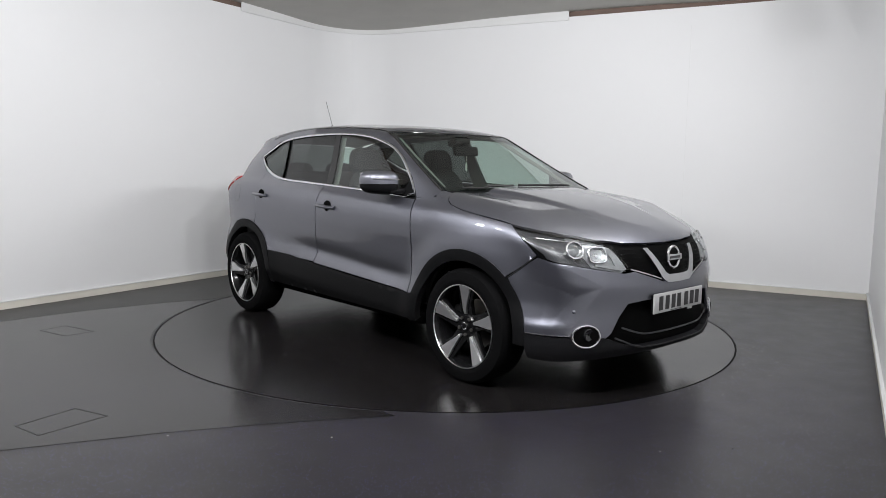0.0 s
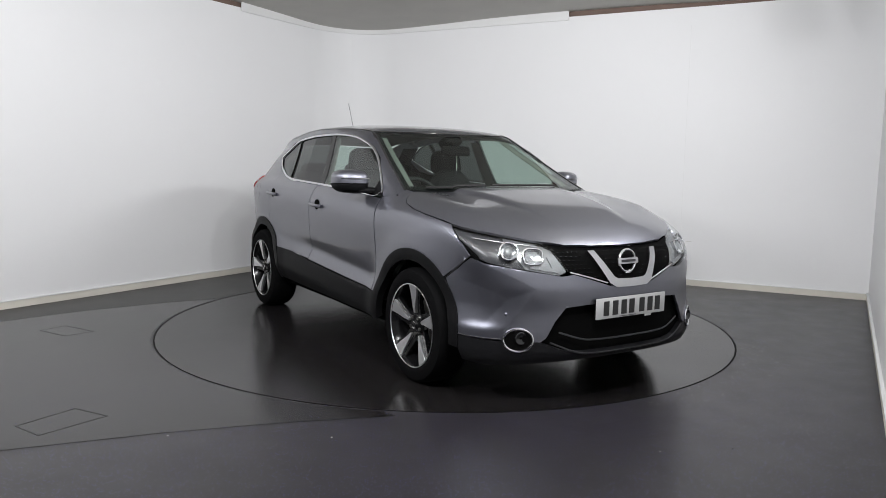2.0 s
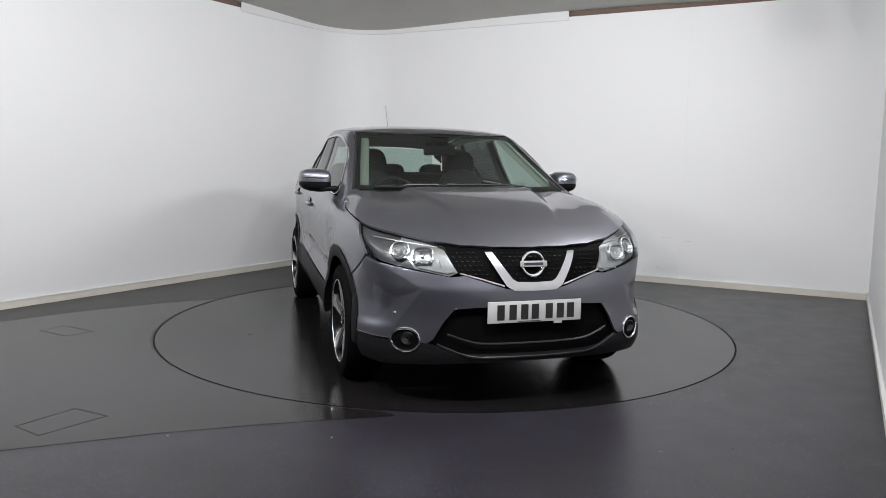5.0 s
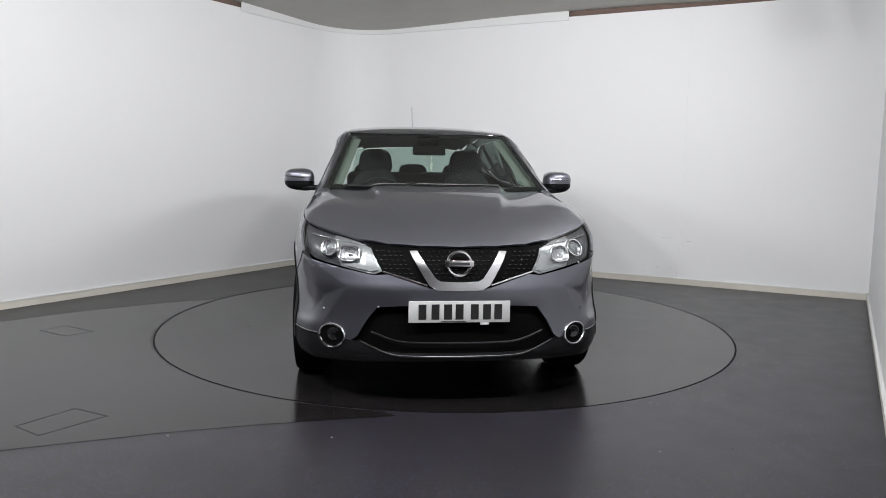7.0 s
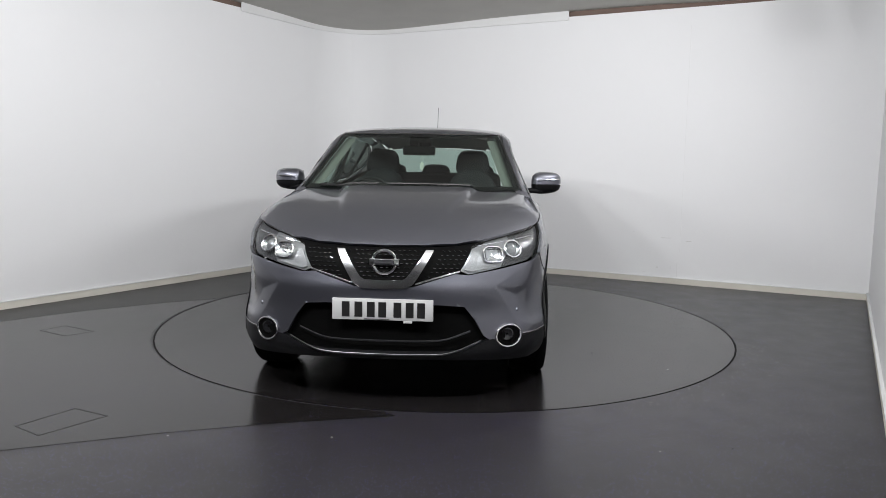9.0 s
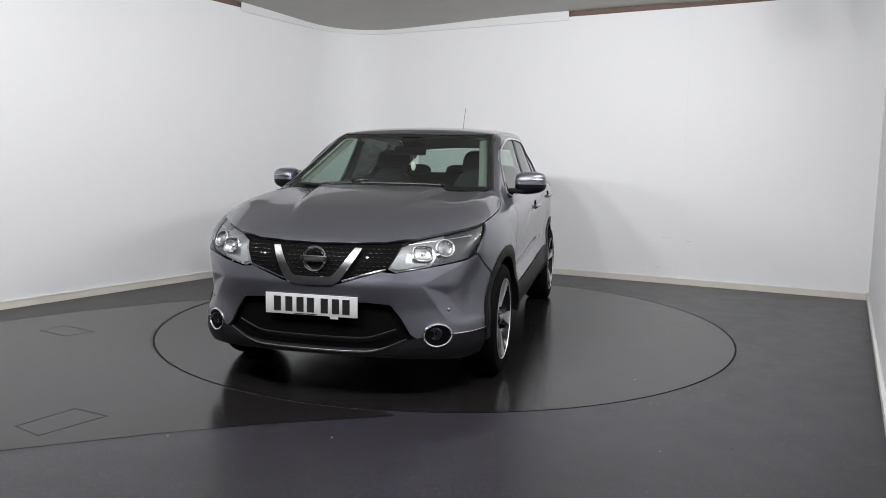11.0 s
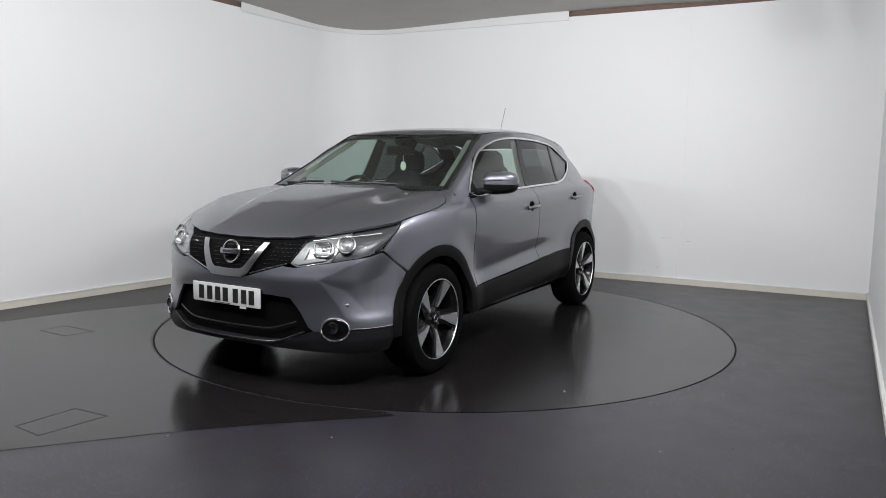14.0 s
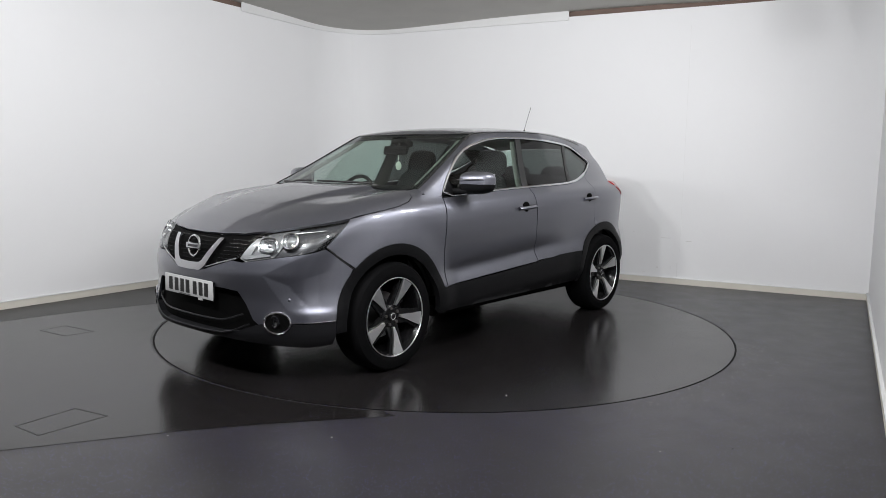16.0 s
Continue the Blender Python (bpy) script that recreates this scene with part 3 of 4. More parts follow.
def tube(pts, radius, closed=False, segs=8, flat=1.0, up=None):
    """A bmesh tube along points; flat squeezes it across its second axis."""
    bm = bmesh.new()
    pts = [Vector(p) for p in pts]
    n = len(pts)
    rings = []
    for i in range(n):
        a = pts[i - 1] if (closed or i) else pts[0]
        b = pts[(i + 1) % n] if (closed or i < n - 1) else pts[-1]
        t = (b - a).normalized()
        ref = Vector(up[i]) if up is not None else (Vector((0, 0, 1)) if abs(t.z) < 0.9 else Vector((1, 0, 0)))
        s = t.cross(ref).normalized()
        w = s.cross(t).normalized()
        rings.append([bm.verts.new(pts[i] + s * radius * math.cos(k * 2 * math.pi / segs) + w * radius * flat * math.sin(k * 2 * math.pi / segs)) for k in range(segs)])
    for i in range(n if closed else n - 1):
        a, b = rings[i], rings[(i + 1) % n]
        for k in range(segs):
            bm.faces.new((a[k], a[(k + 1) % segs], b[(k + 1) % segs], b[k]))
    if not closed:
        bm.faces.new(rings[0])
        bm.faces.new(rings[-1][::-1])
    return bm


def strip_on_skin(name, line, mode, width, material, parent, label="", off=0.004, closed=False, soft=2, both=False, flat=0.5):
    """A moulding that follows a line on the skin."""
    pts = chaikin(line, soft, closed) if soft else line
    dense = []
    n = len(pts)
    for i in range(n if closed else n - 1):
        a, b = np.array(pts[i], float), np.array(pts[(i + 1) % n], float)
        k = max(1, int(np.linalg.norm(b - a) / 0.03))
        dense += [a + (b - a) * j / k for j in range(k)]
    if not closed:
        dense.append(np.array(pts[-1], float))
    p, m = on_skin(mode, np.array(dense))
    p = p + m * off
    for sign in ((-1,) if both == "right" else (1, -1) if both else (1,)):
        w = np.array([1, sign, 1])
        part(name, tube(p * w, width / 2, closed, 8, flat, m * w), material, parent, label, smooth=True)


def arc(cx, cz, r, a0, a1, n=14):
    return [(cx + r * math.cos(radians(a0 + (a1 - a0) * i / n)), cz + r * math.sin(radians(a0 + (a1 - a0) * i / n))) for i in range(n + 1)]


def lathe(profile, n=48):
    """A bmesh turned about the y axis from (radius, y) pairs."""
    bm = bmesh.new()
    rings = [[bm.verts.new((r * math.cos(2 * math.pi * i / n), y, r * math.sin(2 * math.pi * i / n))) for i in range(n)] for r, y in profile]
    for a, b in zip(rings, rings[1:]):
        for i in range(n):
            bm.faces.new((a[i], a[(i + 1) % n], b[(i + 1) % n], b[i]))
    return bm


# ---------------------------------------------------------------- car: wheel
def wheel(parent, x, side, phase):
    """Wheel with outer face towards +y of its own space."""
    hub = new("wheel")
    hub.parent = parent
    hub.matrix_local = pose(x, side * 0.775, HUB_Z, 0, 0, 0 if side > 0 else 180)
    R = 0.336
    bm = lathe([(0.228, -0.10), (0.262, -0.108), (0.315, -0.106), (0.331, -0.085), (R, -0.06), (R, 0.06), (0.331, 0.085), (0.317, 0.103), (0.275, 0.111), (0.246, 0.106), (0.238, 0.098), (0.236, -0.1), (0.228, -0.10)], 64)
    part("tyre", bm, "rubber", hub, "black rubber tyre", smooth=True)
    tread = bmesh.new()
    for k in range(44):
        for gy, sk in ((-0.038, 14), (0.038, -14), (0.0, 20)):
            a = 2 * math.pi * k / 44 + (0.07 if gy > 0 else 0)
            m = Matrix.Rotation(-a, 4, "Y") @ pose(R - 0.0026, gy, 0, sk, 0, 0)
            box(tread, m, (0.006, 0.036, 0.036))
    part("tread", tread, "rubber", hub, "blocky tyre tread")
    part("rim", lathe([(0.2435, 0.100), (0.2445, 0.106), (0.2445, 0.109), (0.2405, 0.1095), (0.2385, 0.105)], 64), "rim_silver", hub, "machined silver rim lip", smooth=True)
    part("barrel", lathe([(0.2387, 0.105), (0.230, 0.088), (0.214, 0.04), (0.205, -0.09), (0.224, -0.1)], 64), "rim_black", hub, "gloss black rim barrel", smooth=True)
    part("brake_disc", lathe([(0.02, -0.02), (0.145, -0.02), (0.145, -0.035), (0.02, -0.035)], 40), "brake_steel", hub, "steel brake disc", smooth=True)
    bm = box(bmesh.new(), pose(-0.125, -0.025, 0.03, 0, 15, 0), (0.06, 0.06, 0.15), 0.015)
    part("brake_caliper", bm, "cladding", hub, smooth=True)
    part("well_disc", lathe([(0.001, -0.07), (0.205, -0.07)], 40), "inner_black", hub)
    for k in range(5):
        a = phase + 72 * k
        turn = Matrix.Rotation(radians(-a), 4, "Y")
        # silver blade: narrow at the hub, broad and skewed at the rim
        outline = [(0.072, -0.009), (0.072, 0.006), (0.12, 0.017), (0.185, 0.041), (0.230, 0.055), (0.2385, 0.016), (0.2365, -0.030), (0.18, -0.020), (0.11, -0.013)]
        bm = bmesh.new()
        def depth(r):
            return 0.083 + 0.020 * (r / 0.23) ** 2 - 0.02 * max(0, (0.09 - r) / 0.09)
        top = [bm.verts.new((r, depth(r), w)) for r, w in outline]
        low = [bm.verts.new((r * 0.995, depth(r) - 0.035, w * 0.86)) for r, w in outline]
        bm.faces.new(top)
        for i in range(len(outline)):
            j = (i + 1) % len(outline)
            bm.faces.new((top[i], low[i], low[j], top[j]))
        bmesh.ops.bevel(bm, geom=[e for e in bm.edges if all(v in top for v in e.verts)], offset=0.0025, segments=2, affect="EDGES")
        bmesh.ops.transform(bm, matrix=turn, verts=bm.verts)
        part("spoke", bm, "rim_silver", hub, "machined silver spoke", smooth=True)
        bm = bmesh.new()
        ol = [(0.045, -0.050), (0.05, 0.045), (0.14, 0.040), (0.231, 0.085), (0.2335, -0.05), (0.14, -0.048)]
        top = [bm.verts.new((r, depth(r) - 0.016, w)) for r, w in ol]
        low = [bm.verts.new((r, depth(r) - 0.045, w * 0.9)) for r, w in ol]
        bm.faces.new(top)
        for i in range(6):
            bm.faces.new((top[i], low[i], low[(i + 1) % 6], top[(i + 1) % 6]))
        bmesh.ops.transform(bm, matrix=turn, verts=bm.verts)
        part("spoke_backing", bm, "rim_black", hub, "gloss black spoke", smooth=True)
        bm = bmesh.new()
        m = Matrix.Rotation(radians(-(a + 36)), 4, "Y") @ pose(0.052, 0.066, 0, 90, 0, 0)
        bmesh.ops.create_cone(bm, cap_ends=True, segments=6, radius1=0.010, radius2=0.010, depth=0.03, matrix=m)
        part("wheel_nut", bm, "brake_steel", hub)
    part("hub_face", lathe([(0.001, 0.068), (0.058, 0.072), (0.070, 0.062), (0.075, 0.03)], 32), "rim_black", hub, "gloss black wheel centre", smooth=True)
    part("hub_cap", lathe([(0.001, 0.086), (0.022, 0.085), (0.027, 0.080), (0.029, 0.068)], 32), "rim_black", hub, smooth=True)
    part("cap_ring", lathe([(0.016, 0.0865), (0.0195, 0.088), (0.022, 0.0865)], 32), "chrome", hub, "chrome emblem ring", smooth=True)
    return hub


# ---------------------------------------------------------------- car
def car():
    ob = new("car")
    tagged(ob, "metallic dark grey five-door crossover car parked on the turntable", "car")
    W, H = WHEEL_X, HUB_Z
    P = "car_paint"
    # window line, front bottom corner round to the same point
    TOP = [(0.815, 1.052), (0.70, 1.175), (0.56, 1.295), (0.40, 1.385), (0.20, 1.440), (0.0, 1.464), (-0.25, 1.474), (-0.6, 1.468), (-0.95, 1.447), (-1.13, 1.418)]
    TIP = [(-1.335, 1.316), (-1.352, 1.300), (-1.338, 1.286)]
    LOW = [(-1.20, 1.215), (-0.98, 1.148), (-0.78, 1.122), (-0.45, 1.110), (-0.10, 1.098), (0.35, 1.078)]
    # dark inner shell, seen only through shut lines and arches
    shell = [(-1.75, 0.30), *arc(-W, H, 0.50, 184, -4, 16), (-0.7, 0.26), (0.75, 0.26), *arc(W, H, 0.50, 184, -4, 16), (1.85, 0.30), (1.9, 0.70), (1.84, 0.80), (1.7, 0.885), (1.0, 1.02), (0.8, 1.03), (-0.75, 1.10), (-1.3, 1.2), (-1.8, 1.0), (-1.85, 0.6)]
    panel("inner_shell", shell, "side", "inner_black", ob, off=-0.022, gap=0, cell=0.08, thick=0, both=True)
    # doors
    front_door = [(0.845, 0.466), (0.855, 0.70), (0.850, 0.90), (0.835, 1.0), (0.815, 1.046), (0.35, 1.073), (-0.10, 1.093), (-0.205, 1.096), (-0.225, 0.90), (-0.250, 0.65), (-0.262, 0.529)]
    rear_door = [(-0.262, 0.535), (-0.250, 0.65), (-0.225, 0.90), (-0.205, 1.096), (-0.45, 1.105), (-0.78, 1.117), (-0.98, 1.143), (-1.14, 1.185), (-1.165, 1.05), (-1.13, 0.90), *arc(-W, H, 0.446, 70, 30, 10)]
    panel("front_door", front_door, "side", P, ob, cell=0.022, gap=0.0035, both=True)
    panel("rear_door", rear_door, "side", P, ob, cell=0.022, gap=0.0035, both=True)
    fender = [*arc(W, H, ARCH_OUT - 0.01, 161, 47, 18), (1.705, 0.712), (1.804, 0.791), (1.745, 0.85), *seen_from_side(BONNET_SEAM[::-1]), (0.985, 1.066), (0.82, 1.052), (0.84, 1.0), (0.855, 0.90), (0.860, 0.70), (0.852, 0.466)]
    panel("front_wing", fender, "side", P, ob, cell=0.022, gap=0.0, both=True)
    quarter = [*arc(-W, H, ARCH_OUT - 0.01, 70, 172, 14), (-1.80, 0.55), (-1.87, 0.75), (-1.93, 0.93), (-1.74, 1.01), (-1.545, 1.128), (-1.60, 1.20), (-1.64, 1.34), (-1.58, 1.41), (-1.3, 1.496), (-1.16, 1.425), (-1.375, 1.302), (-1.21, 1.207), (-1.14, 1.180), (-1.16, 1.05), (-1.125, 0.90)]
    panel("rear_quarter", quarter, "side", P, ob, cell=0.022, gap=0.002, both=True)
    roof_edge = seen_from_side([(0.985, 0.735), (0.8, 0.698), (0.6, 0.655), (0.4, 0.613), (0.25, 0.585), (0.1, 0.606), (-0.2, 0.620), (-0.7, 0.612), (-1.0, 0.602), (-1.3, 0.588)])
    rail = [(0.965, 1.060), *roof_edge, (-1.16, 1.425), (-1.13, 1.424), (-0.95, 1.453), (-0.6, 1.474), (-0.25, 1.480), (0.0, 1.470), (0.20, 1.446), (0.40, 1.391), (0.565, 1.301), (0.706, 1.18), (0.822, 1.055)]
    panel("roof_side_rail", rail, "side", P, ob, gap=0.0, cell=0.03, both=True)
    # windows
    trim = [*TOP, *TIP, *LOW]
    strip_on_skin("window_trim", trim, "side", 0.016, "chrome", ob, "bright chrome window surround", off=0.003, closed=True, soft=1, both=True, flat=0.45)
    fw = [(0.79, 1.062), *TOP[1:7], (-0.215, 1.468), (-0.135, 1.10), (0.35, 1.082)]
    rw = [(-0.275, 1.470), (-0.6, 1.464), (-0.955, 1.443), (-0.80, 1.126), (-0.45, 1.114), (-0.205, 1.105)]
    qw = [(-0.985, 1.438), (-1.125, 1.412), (-1.35, 1.300), (-1.20, 1.220), (-0.98, 1.153), (-0.845, 1.132)]
    panel("front_window", fw, "side", "door_glass", ob, "pale green tinted side glass", off=-0.006, gap=0.0, thick=0, both=True)
    panel("rear_window", rw, "side", "privacy_glass", ob, "dark privacy glass", off=-0.006, gap=0.0, thick=0, both=True)
    panel("quarter_window", qw, "side", "privacy_glass", ob, "dark privacy glass", off=-0.006, gap=0.0, thick=0, both=True)
    panel("door_pillar", [(-0.215, 1.470), (-0.280, 1.471), (-0.205, 1.103), (-0.130, 1.099)], "side", "ink_black", ob, "black door pillar", off=-0.002, gap=0, both=True)
    panel("quarter_pillar", [(-0.95, 1.446), (-0.988, 1.440), (-0.848, 1.130), (-0.805, 1.124)], "side", "ink_black", ob, "black pillar strip", off=-0.002, gap=0, both=True)
    # cladding
    sill = [(0.93, 0.318), (0.908, 0.462), (0.85, 0.464), (0.3, 0.490), (-0.262, 0.526), (-0.60, 0.556), (-0.92, 0.562), (-0.885, 0.45), (-0.915, 0.318), (-0.80, 0.308), (0.80, 0.305)]
    panel("sill_cladding", sill, "side", "cladding", ob, "black plastic sill cladding", off=0.004, gap=0.0, both=True)
    panel("front_arch_cladding", [*arc(W, H, ARCH_OUT, 184, -4, 30), *arc(W, H, ARCH_IN, -4, 184, 30)], "side", "cladding", ob, "black plastic wheel arch trim", off=0.006, gap=0, cell=0.03, thick=0.05, both=True)
    panel("rear_arch_cladding", [*arc(-W, H, ARCH_OUT, 184, -4, 30), *arc(-W, H, ARCH_IN, -4, 184, 30)], "side", "cladding", ob, "black plastic wheel arch trim", off=0.006, gap=0, cell=0.03, thick=0.05, both=True)
    # top
    screen_low = [(0.985, 0.728), (1.045, 0.55), (1.09, 0.35), (1.115, 0.15), (1.12, 0)]
    hood = [*BONNET_SEAM, *BONNET_FRONT]
    back_edge = [(1.14, 0.0), (1.13, 0.15), (1.105, 0.35), (1.065, 0.55), (1.03, 0.68)]
    mirror = lambda pts: [(x, -y) for x, y in pts]
    panel("bonnet", hood + mirror(hood[:-1])[::-1] + mirror(back_edge[1:])[::-1] + back_edge, "top", P, ob, gap=0.0035, cell=0.015)
    top_edge = [(0.335, 0.0), (0.325, 0.25), (0.295, 0.45), (0.25, 0.578)]
    screen = screen_low + mirror(screen_low[:-1])[::-1] + mirror(top_edge[1:])[::-1] + top_edge
    panel("windscreen", screen, "top", "windscreen_glass", ob, "pale green tinted windscreen", off=-0.002, gap=0.0, cell=0.06, thick=0)
    panel("screen_border", [(0.985, 0.728), (0.62, 0.654), (0.25, 0.578), (0.262, 0.548), (0.62, 0.622), (0.995, 0.692)], "top", "frit", ob, "black printed windscreen border", off=-0.008, gap=0, cell=0.04, thick=0, both=True)
    over = top_edge + mirror(top_edge[1:])
    over = sorted(over, key=lambda p: p[1])
    panel("screen_border", over + [(x + 0.045, y) for x, y in over[::-1]], "top", "frit", ob, "black printed windscreen border", off=-0.008, gap=0, cell=0.04, thick=0)
    roof_half = [(0.25, 0.575), (0.1, 0.60), (-0.2, 0.615), (-0.8, 0.605), (-1.3, 0.585), (-1.60, 0.53), (-1.655, 0.3), (-1.665, 0.0)]
    roof = roof_half + mirror(roof_half[:-1])[::-1] + [(0.295, -0.45), (0.325, -0.25), (0.335, 0), (0.325, 0.25), (0.295, 0.45)]
    panel("roof", roof, "top", P, ob, gap=0.004, cell=0.05)
    strip_on_skin("roof_moulding", [(0.98, 0.735), (0.60, 0.655), (0.25, 0.582), (0.1, 0.606), (-0.2, 0.621), (-0.8, 0.611), (-1.3, 0.591)], "top", 0.016, "black_gloss", ob, "black roof moulding", off=0.0, soft=1, both=True)
    strip_on_skin("windscreen_seal", [(0.25, 0.578), (0.295, 0.45), (0.325, 0.25), (0.335, 0.0), (0.325, -0.25), (0.295, -0.45), (0.25, -0.578)], "top", 0.014, "black_gloss", ob, "black windscreen seal", off=0.0, soft=1)
    cowl = [(0.985, 0.70), (1.035, 0.665), (1.07, 0.55), (1.112, 0.35), (1.137, 0.15), (1.145, 0.0)]
    cowl_in = [(1.07, 0.0), (1.065, 0.15), (1.04, 0.35), (0.99, 0.55), (0.945, 0.68)]
    panel("scuttle", cowl + mirror(cowl[:-1])[::-1] + mirror(cowl_in[1:])[::-1] + cowl_in, "top", "cladding", ob, "black plastic scuttle panel", off=-0.006, gap=0, cell=0.05)
    panel("wing_corner", [(1.066, 0.752), (1.030, 0.682), (0.978, 0.722), (0.958, 0.775), (1.02, 0.80), (1.080, 0.778)], "top", P, ob, off=-0.002, gap=0, cell=0.02, both=True)
    # front
    bumper = [(0.0, 0.640), (0.15, 0.640), (0.22, 0.662), (0.37, 0.707), (0.44, 0.700), (0.62, 0.730), (0.80, 0.762), (0.870, 0.782), (0.905, 0.751), (0.942, 0.713), (0.975, 0.685), (1.006, 0.658), (0.972, 0.57), (0.945, 0.48), (0.922, 0.372), (0.80, 0.366), (0.72, 0.364), (0.645, 0.362), (0.55, 0.350), (0.515, 0.375), (0.47, 0.46), (0.415, 0.530), (0.30, 0.540), (0.0, 0.542)]
    neg = lambda pts: [(-x, y) for x, y in pts]
    panel("front_bumper", bumper + neg(bumper[1:-1])[::-1], "front", P, ob, gap=0.004, cell=0.010)
    lip = [(0.0, 0.284), (0.30, 0.286), (0.42, 0.308), (0.50, 0.340), (0.56, 0.360), (0.64, 0.360), (0.80, 0.364), (0.922, 0.370), (0.918, 0.30), (0.90, 0.235), (0.80, 0.225), (0.5, 0.245), (0.3, 0.255), (0.0, 0.258)]
    panel("lower_bumper", lip + neg(lip[1:-1])[::-1], "front", "bumper_plastic", ob, "black plastic lower bumper", off=0.002, gap=0.001, cell=0.03, thick=0.05)
    intake = [(0.0, 0.560), (0.43, 0.548), (0.56, 0.350), (0.46, 0.275), (0.0, 0.270)]
    panel("lower_intake", intake + neg(intake[1:-1])[::-1], "front", "grille_black", ob, "black lower air intake", off=-0.035, gap=0, cell=0.04, thick=0)
    # the bars' edge highlight is put into their grey metal colour
    for z0, z1, w, o in ((0.385, 0.355, 0.45, -0.010), (0.335, 0.287, 0.50, 0.003)):
        line = [(-w, z0 + 0.02), (-w * 0.7, z1 + 0.004), (-0.2, z1), (0.2, z1), (w * 0.7, z1 + 0.004), (w, z0 + 0.02)]
        strip_on_skin("intake_bar", line, "front", 0.010, "edge_glint", ob, "intake bar in grey metal for the glint on its black edge", off=o + 0.004, soft=2)
    brow = seen_from_front(BONNET_FRONT[3:], -0.004)
    grille = [*brow[::-1], (0.487, 0.842), (0.44, 0.775), (0.400, 0.722), (0.37, 0.711), (0.22, 0.666), (0.15, 0.644), (0.0, 0.644)]
    panel("upper_grille", grille + neg(grille[1:-1])[::-1], "front", "grille_black", ob, "black honeycomb upper grille", off=-0.018, gap=0, cell=0.03, thick=0)
    # small raised mesh in the outer grille
    bm = bmesh.new()
    spots = [(sx * (0.205 + 0.03 * i + 0.015 * (j % 2)), 0.690 + 0.022 * j) for j in range(7) for i in range(9) for sx in (-1, 1)]
    spots += [(-0.165 + 0.03 * i + 0.015 * (j % 2), 0.690 + 0.022 * j) for j in range(7) for i in range(12)]
    keep = []
    for q, z in spots:
        a = abs(q)
        if z < 0.842 and (z > 0.665 + (a - 0.22) * 0.30) and a < 0.40 + (z - 0.722) * 0.70 - 0.012 and not (0.13 + (z - 0.66) * 0.80 - 0.012 < a < 0.19 + (z - 0.66) * 0.72 + 0.012):
            keep.append((q, z))
    pk, nk = on_skin("front", np.array(keep))
    for p, n in zip(pk - nk * 0.014, nk):
        m = Matrix.Translation(p) @ Vector(n).to_track_quat("Z", "Y").to_matrix().to_4x4()
        box(bm, m @ pose(0, 0, 0, 0, 25, 0), (0.015, 0.003, 0.006), 0.0008, 1)
    tagged(part("grille_mesh", bm, "mesh_gloss", ob, "gloss black raised grille mesh"), kind="stuff")
    # chrome V: two arms and a base as one bent band
    vee = [(0.268, 0.815), (0.226, 0.815), (0.122, 0.684), (0.098, 0.670), (0.0, 0.666), (-0.098, 0.670), (-0.122, 0.684), (-0.226, 0.815), (-0.268, 0.815), (-0.155, 0.650), (-0.115, 0.628), (0.0, 0.625), (0.115, 0.628), (0.155, 0.650)]
    panel("grille_surround", vee, "front", "chrome_satin", ob, "satin chrome V-shaped grille bar", off=0.010, gap=0, cell=0.02, thick=0.03)
    # chrome strips stand for the bumper's painted top edge catching light
    for s in (1, -1):
        strip_on_skin("grille_edge_glint", [(s * 0.395, 0.716), (s * 0.28, 0.686), (s * 0.165, 0.652)], "front", 0.009, "chrome_satin", ob, "thin chrome strip for the lit painted edge under the grille", off=0.001, soft=0)
    # badge: plain ring and bar
    c, n = on_skin("front", np.array([(0.0, 0.757)]))
    m = Matrix.Translation(c[0] + n[0] * 0.004) @ Vector((1, 0, 0.10)).to_track_quat("Z", "Y").to_matrix().to_4x4()
    ring = tube([m @ Vector((0.060 * math.cos(a), 0.060 * math.sin(a), 0)) for a in [2 * math.pi * i / 40 for i in range(40)]], 0.0085, True, 8)
    badge = part("badge", ring, "chrome", ob, "chrome ring badge", smooth=True)
    bm = box(bmesh.new(), m @ pose(0, 0, 0.006, 0, 0, 90), (0.034, 0.152, 0.012), 0.004)
    part("badge_bar", bm, "chrome_satin", badge, "satin chrome bar", smooth=True)
    bm = box(bmesh.new(), m @ pose(0, 0, 0.0125, 0, 0, 90), (0.014, 0.105, 0.002))
    part("badge_mark", bm, "lamp_dark", badge, "dark bar across the badge")
    # number plate
    c, n = on_skin("front", np.array([(0.0, 0.545)]))
    pm = pose(c[0][0] + 0.012, 0, 0.520, 0, 90 - 90, 0)
    plate = part("number_plate", box(bmesh.new(), pm, (0.008, 0.520, 0.111), 0.003), "white_plate", ob, "white number plate with black bars", smooth=True)
    part("plate_backing", box(bmesh.new(), pm @ pose(-0.013, 0, 0), (0.018, 0.500, 0.095), 0.003), "cladding", plate)
    xs = [0.190, 0.124, 0.060, 0.001, -0.077, -0.140, -0.198]
    for y in xs:
        part("plate_bar", box(bmesh.new(), pm @ pose(0.0052, -y - 0.0, 0), (0.0016, 0.040, 0.078)), "ink_black", plate, "plain black bar")
    part("plate_line", box(bmesh.new(), pm @ pose(0.0052, -0.03, -0.049), (0.0016, 0.13, 0.003)), "ink_black", plate, "thin black bar")
    part("plate_clip", box(bmesh.new(), pm @ pose(0.0, 0.13, -0.062), (0.006, 0.045, 0.012), 0.001), "white_plate", plate, "pale plate clip")
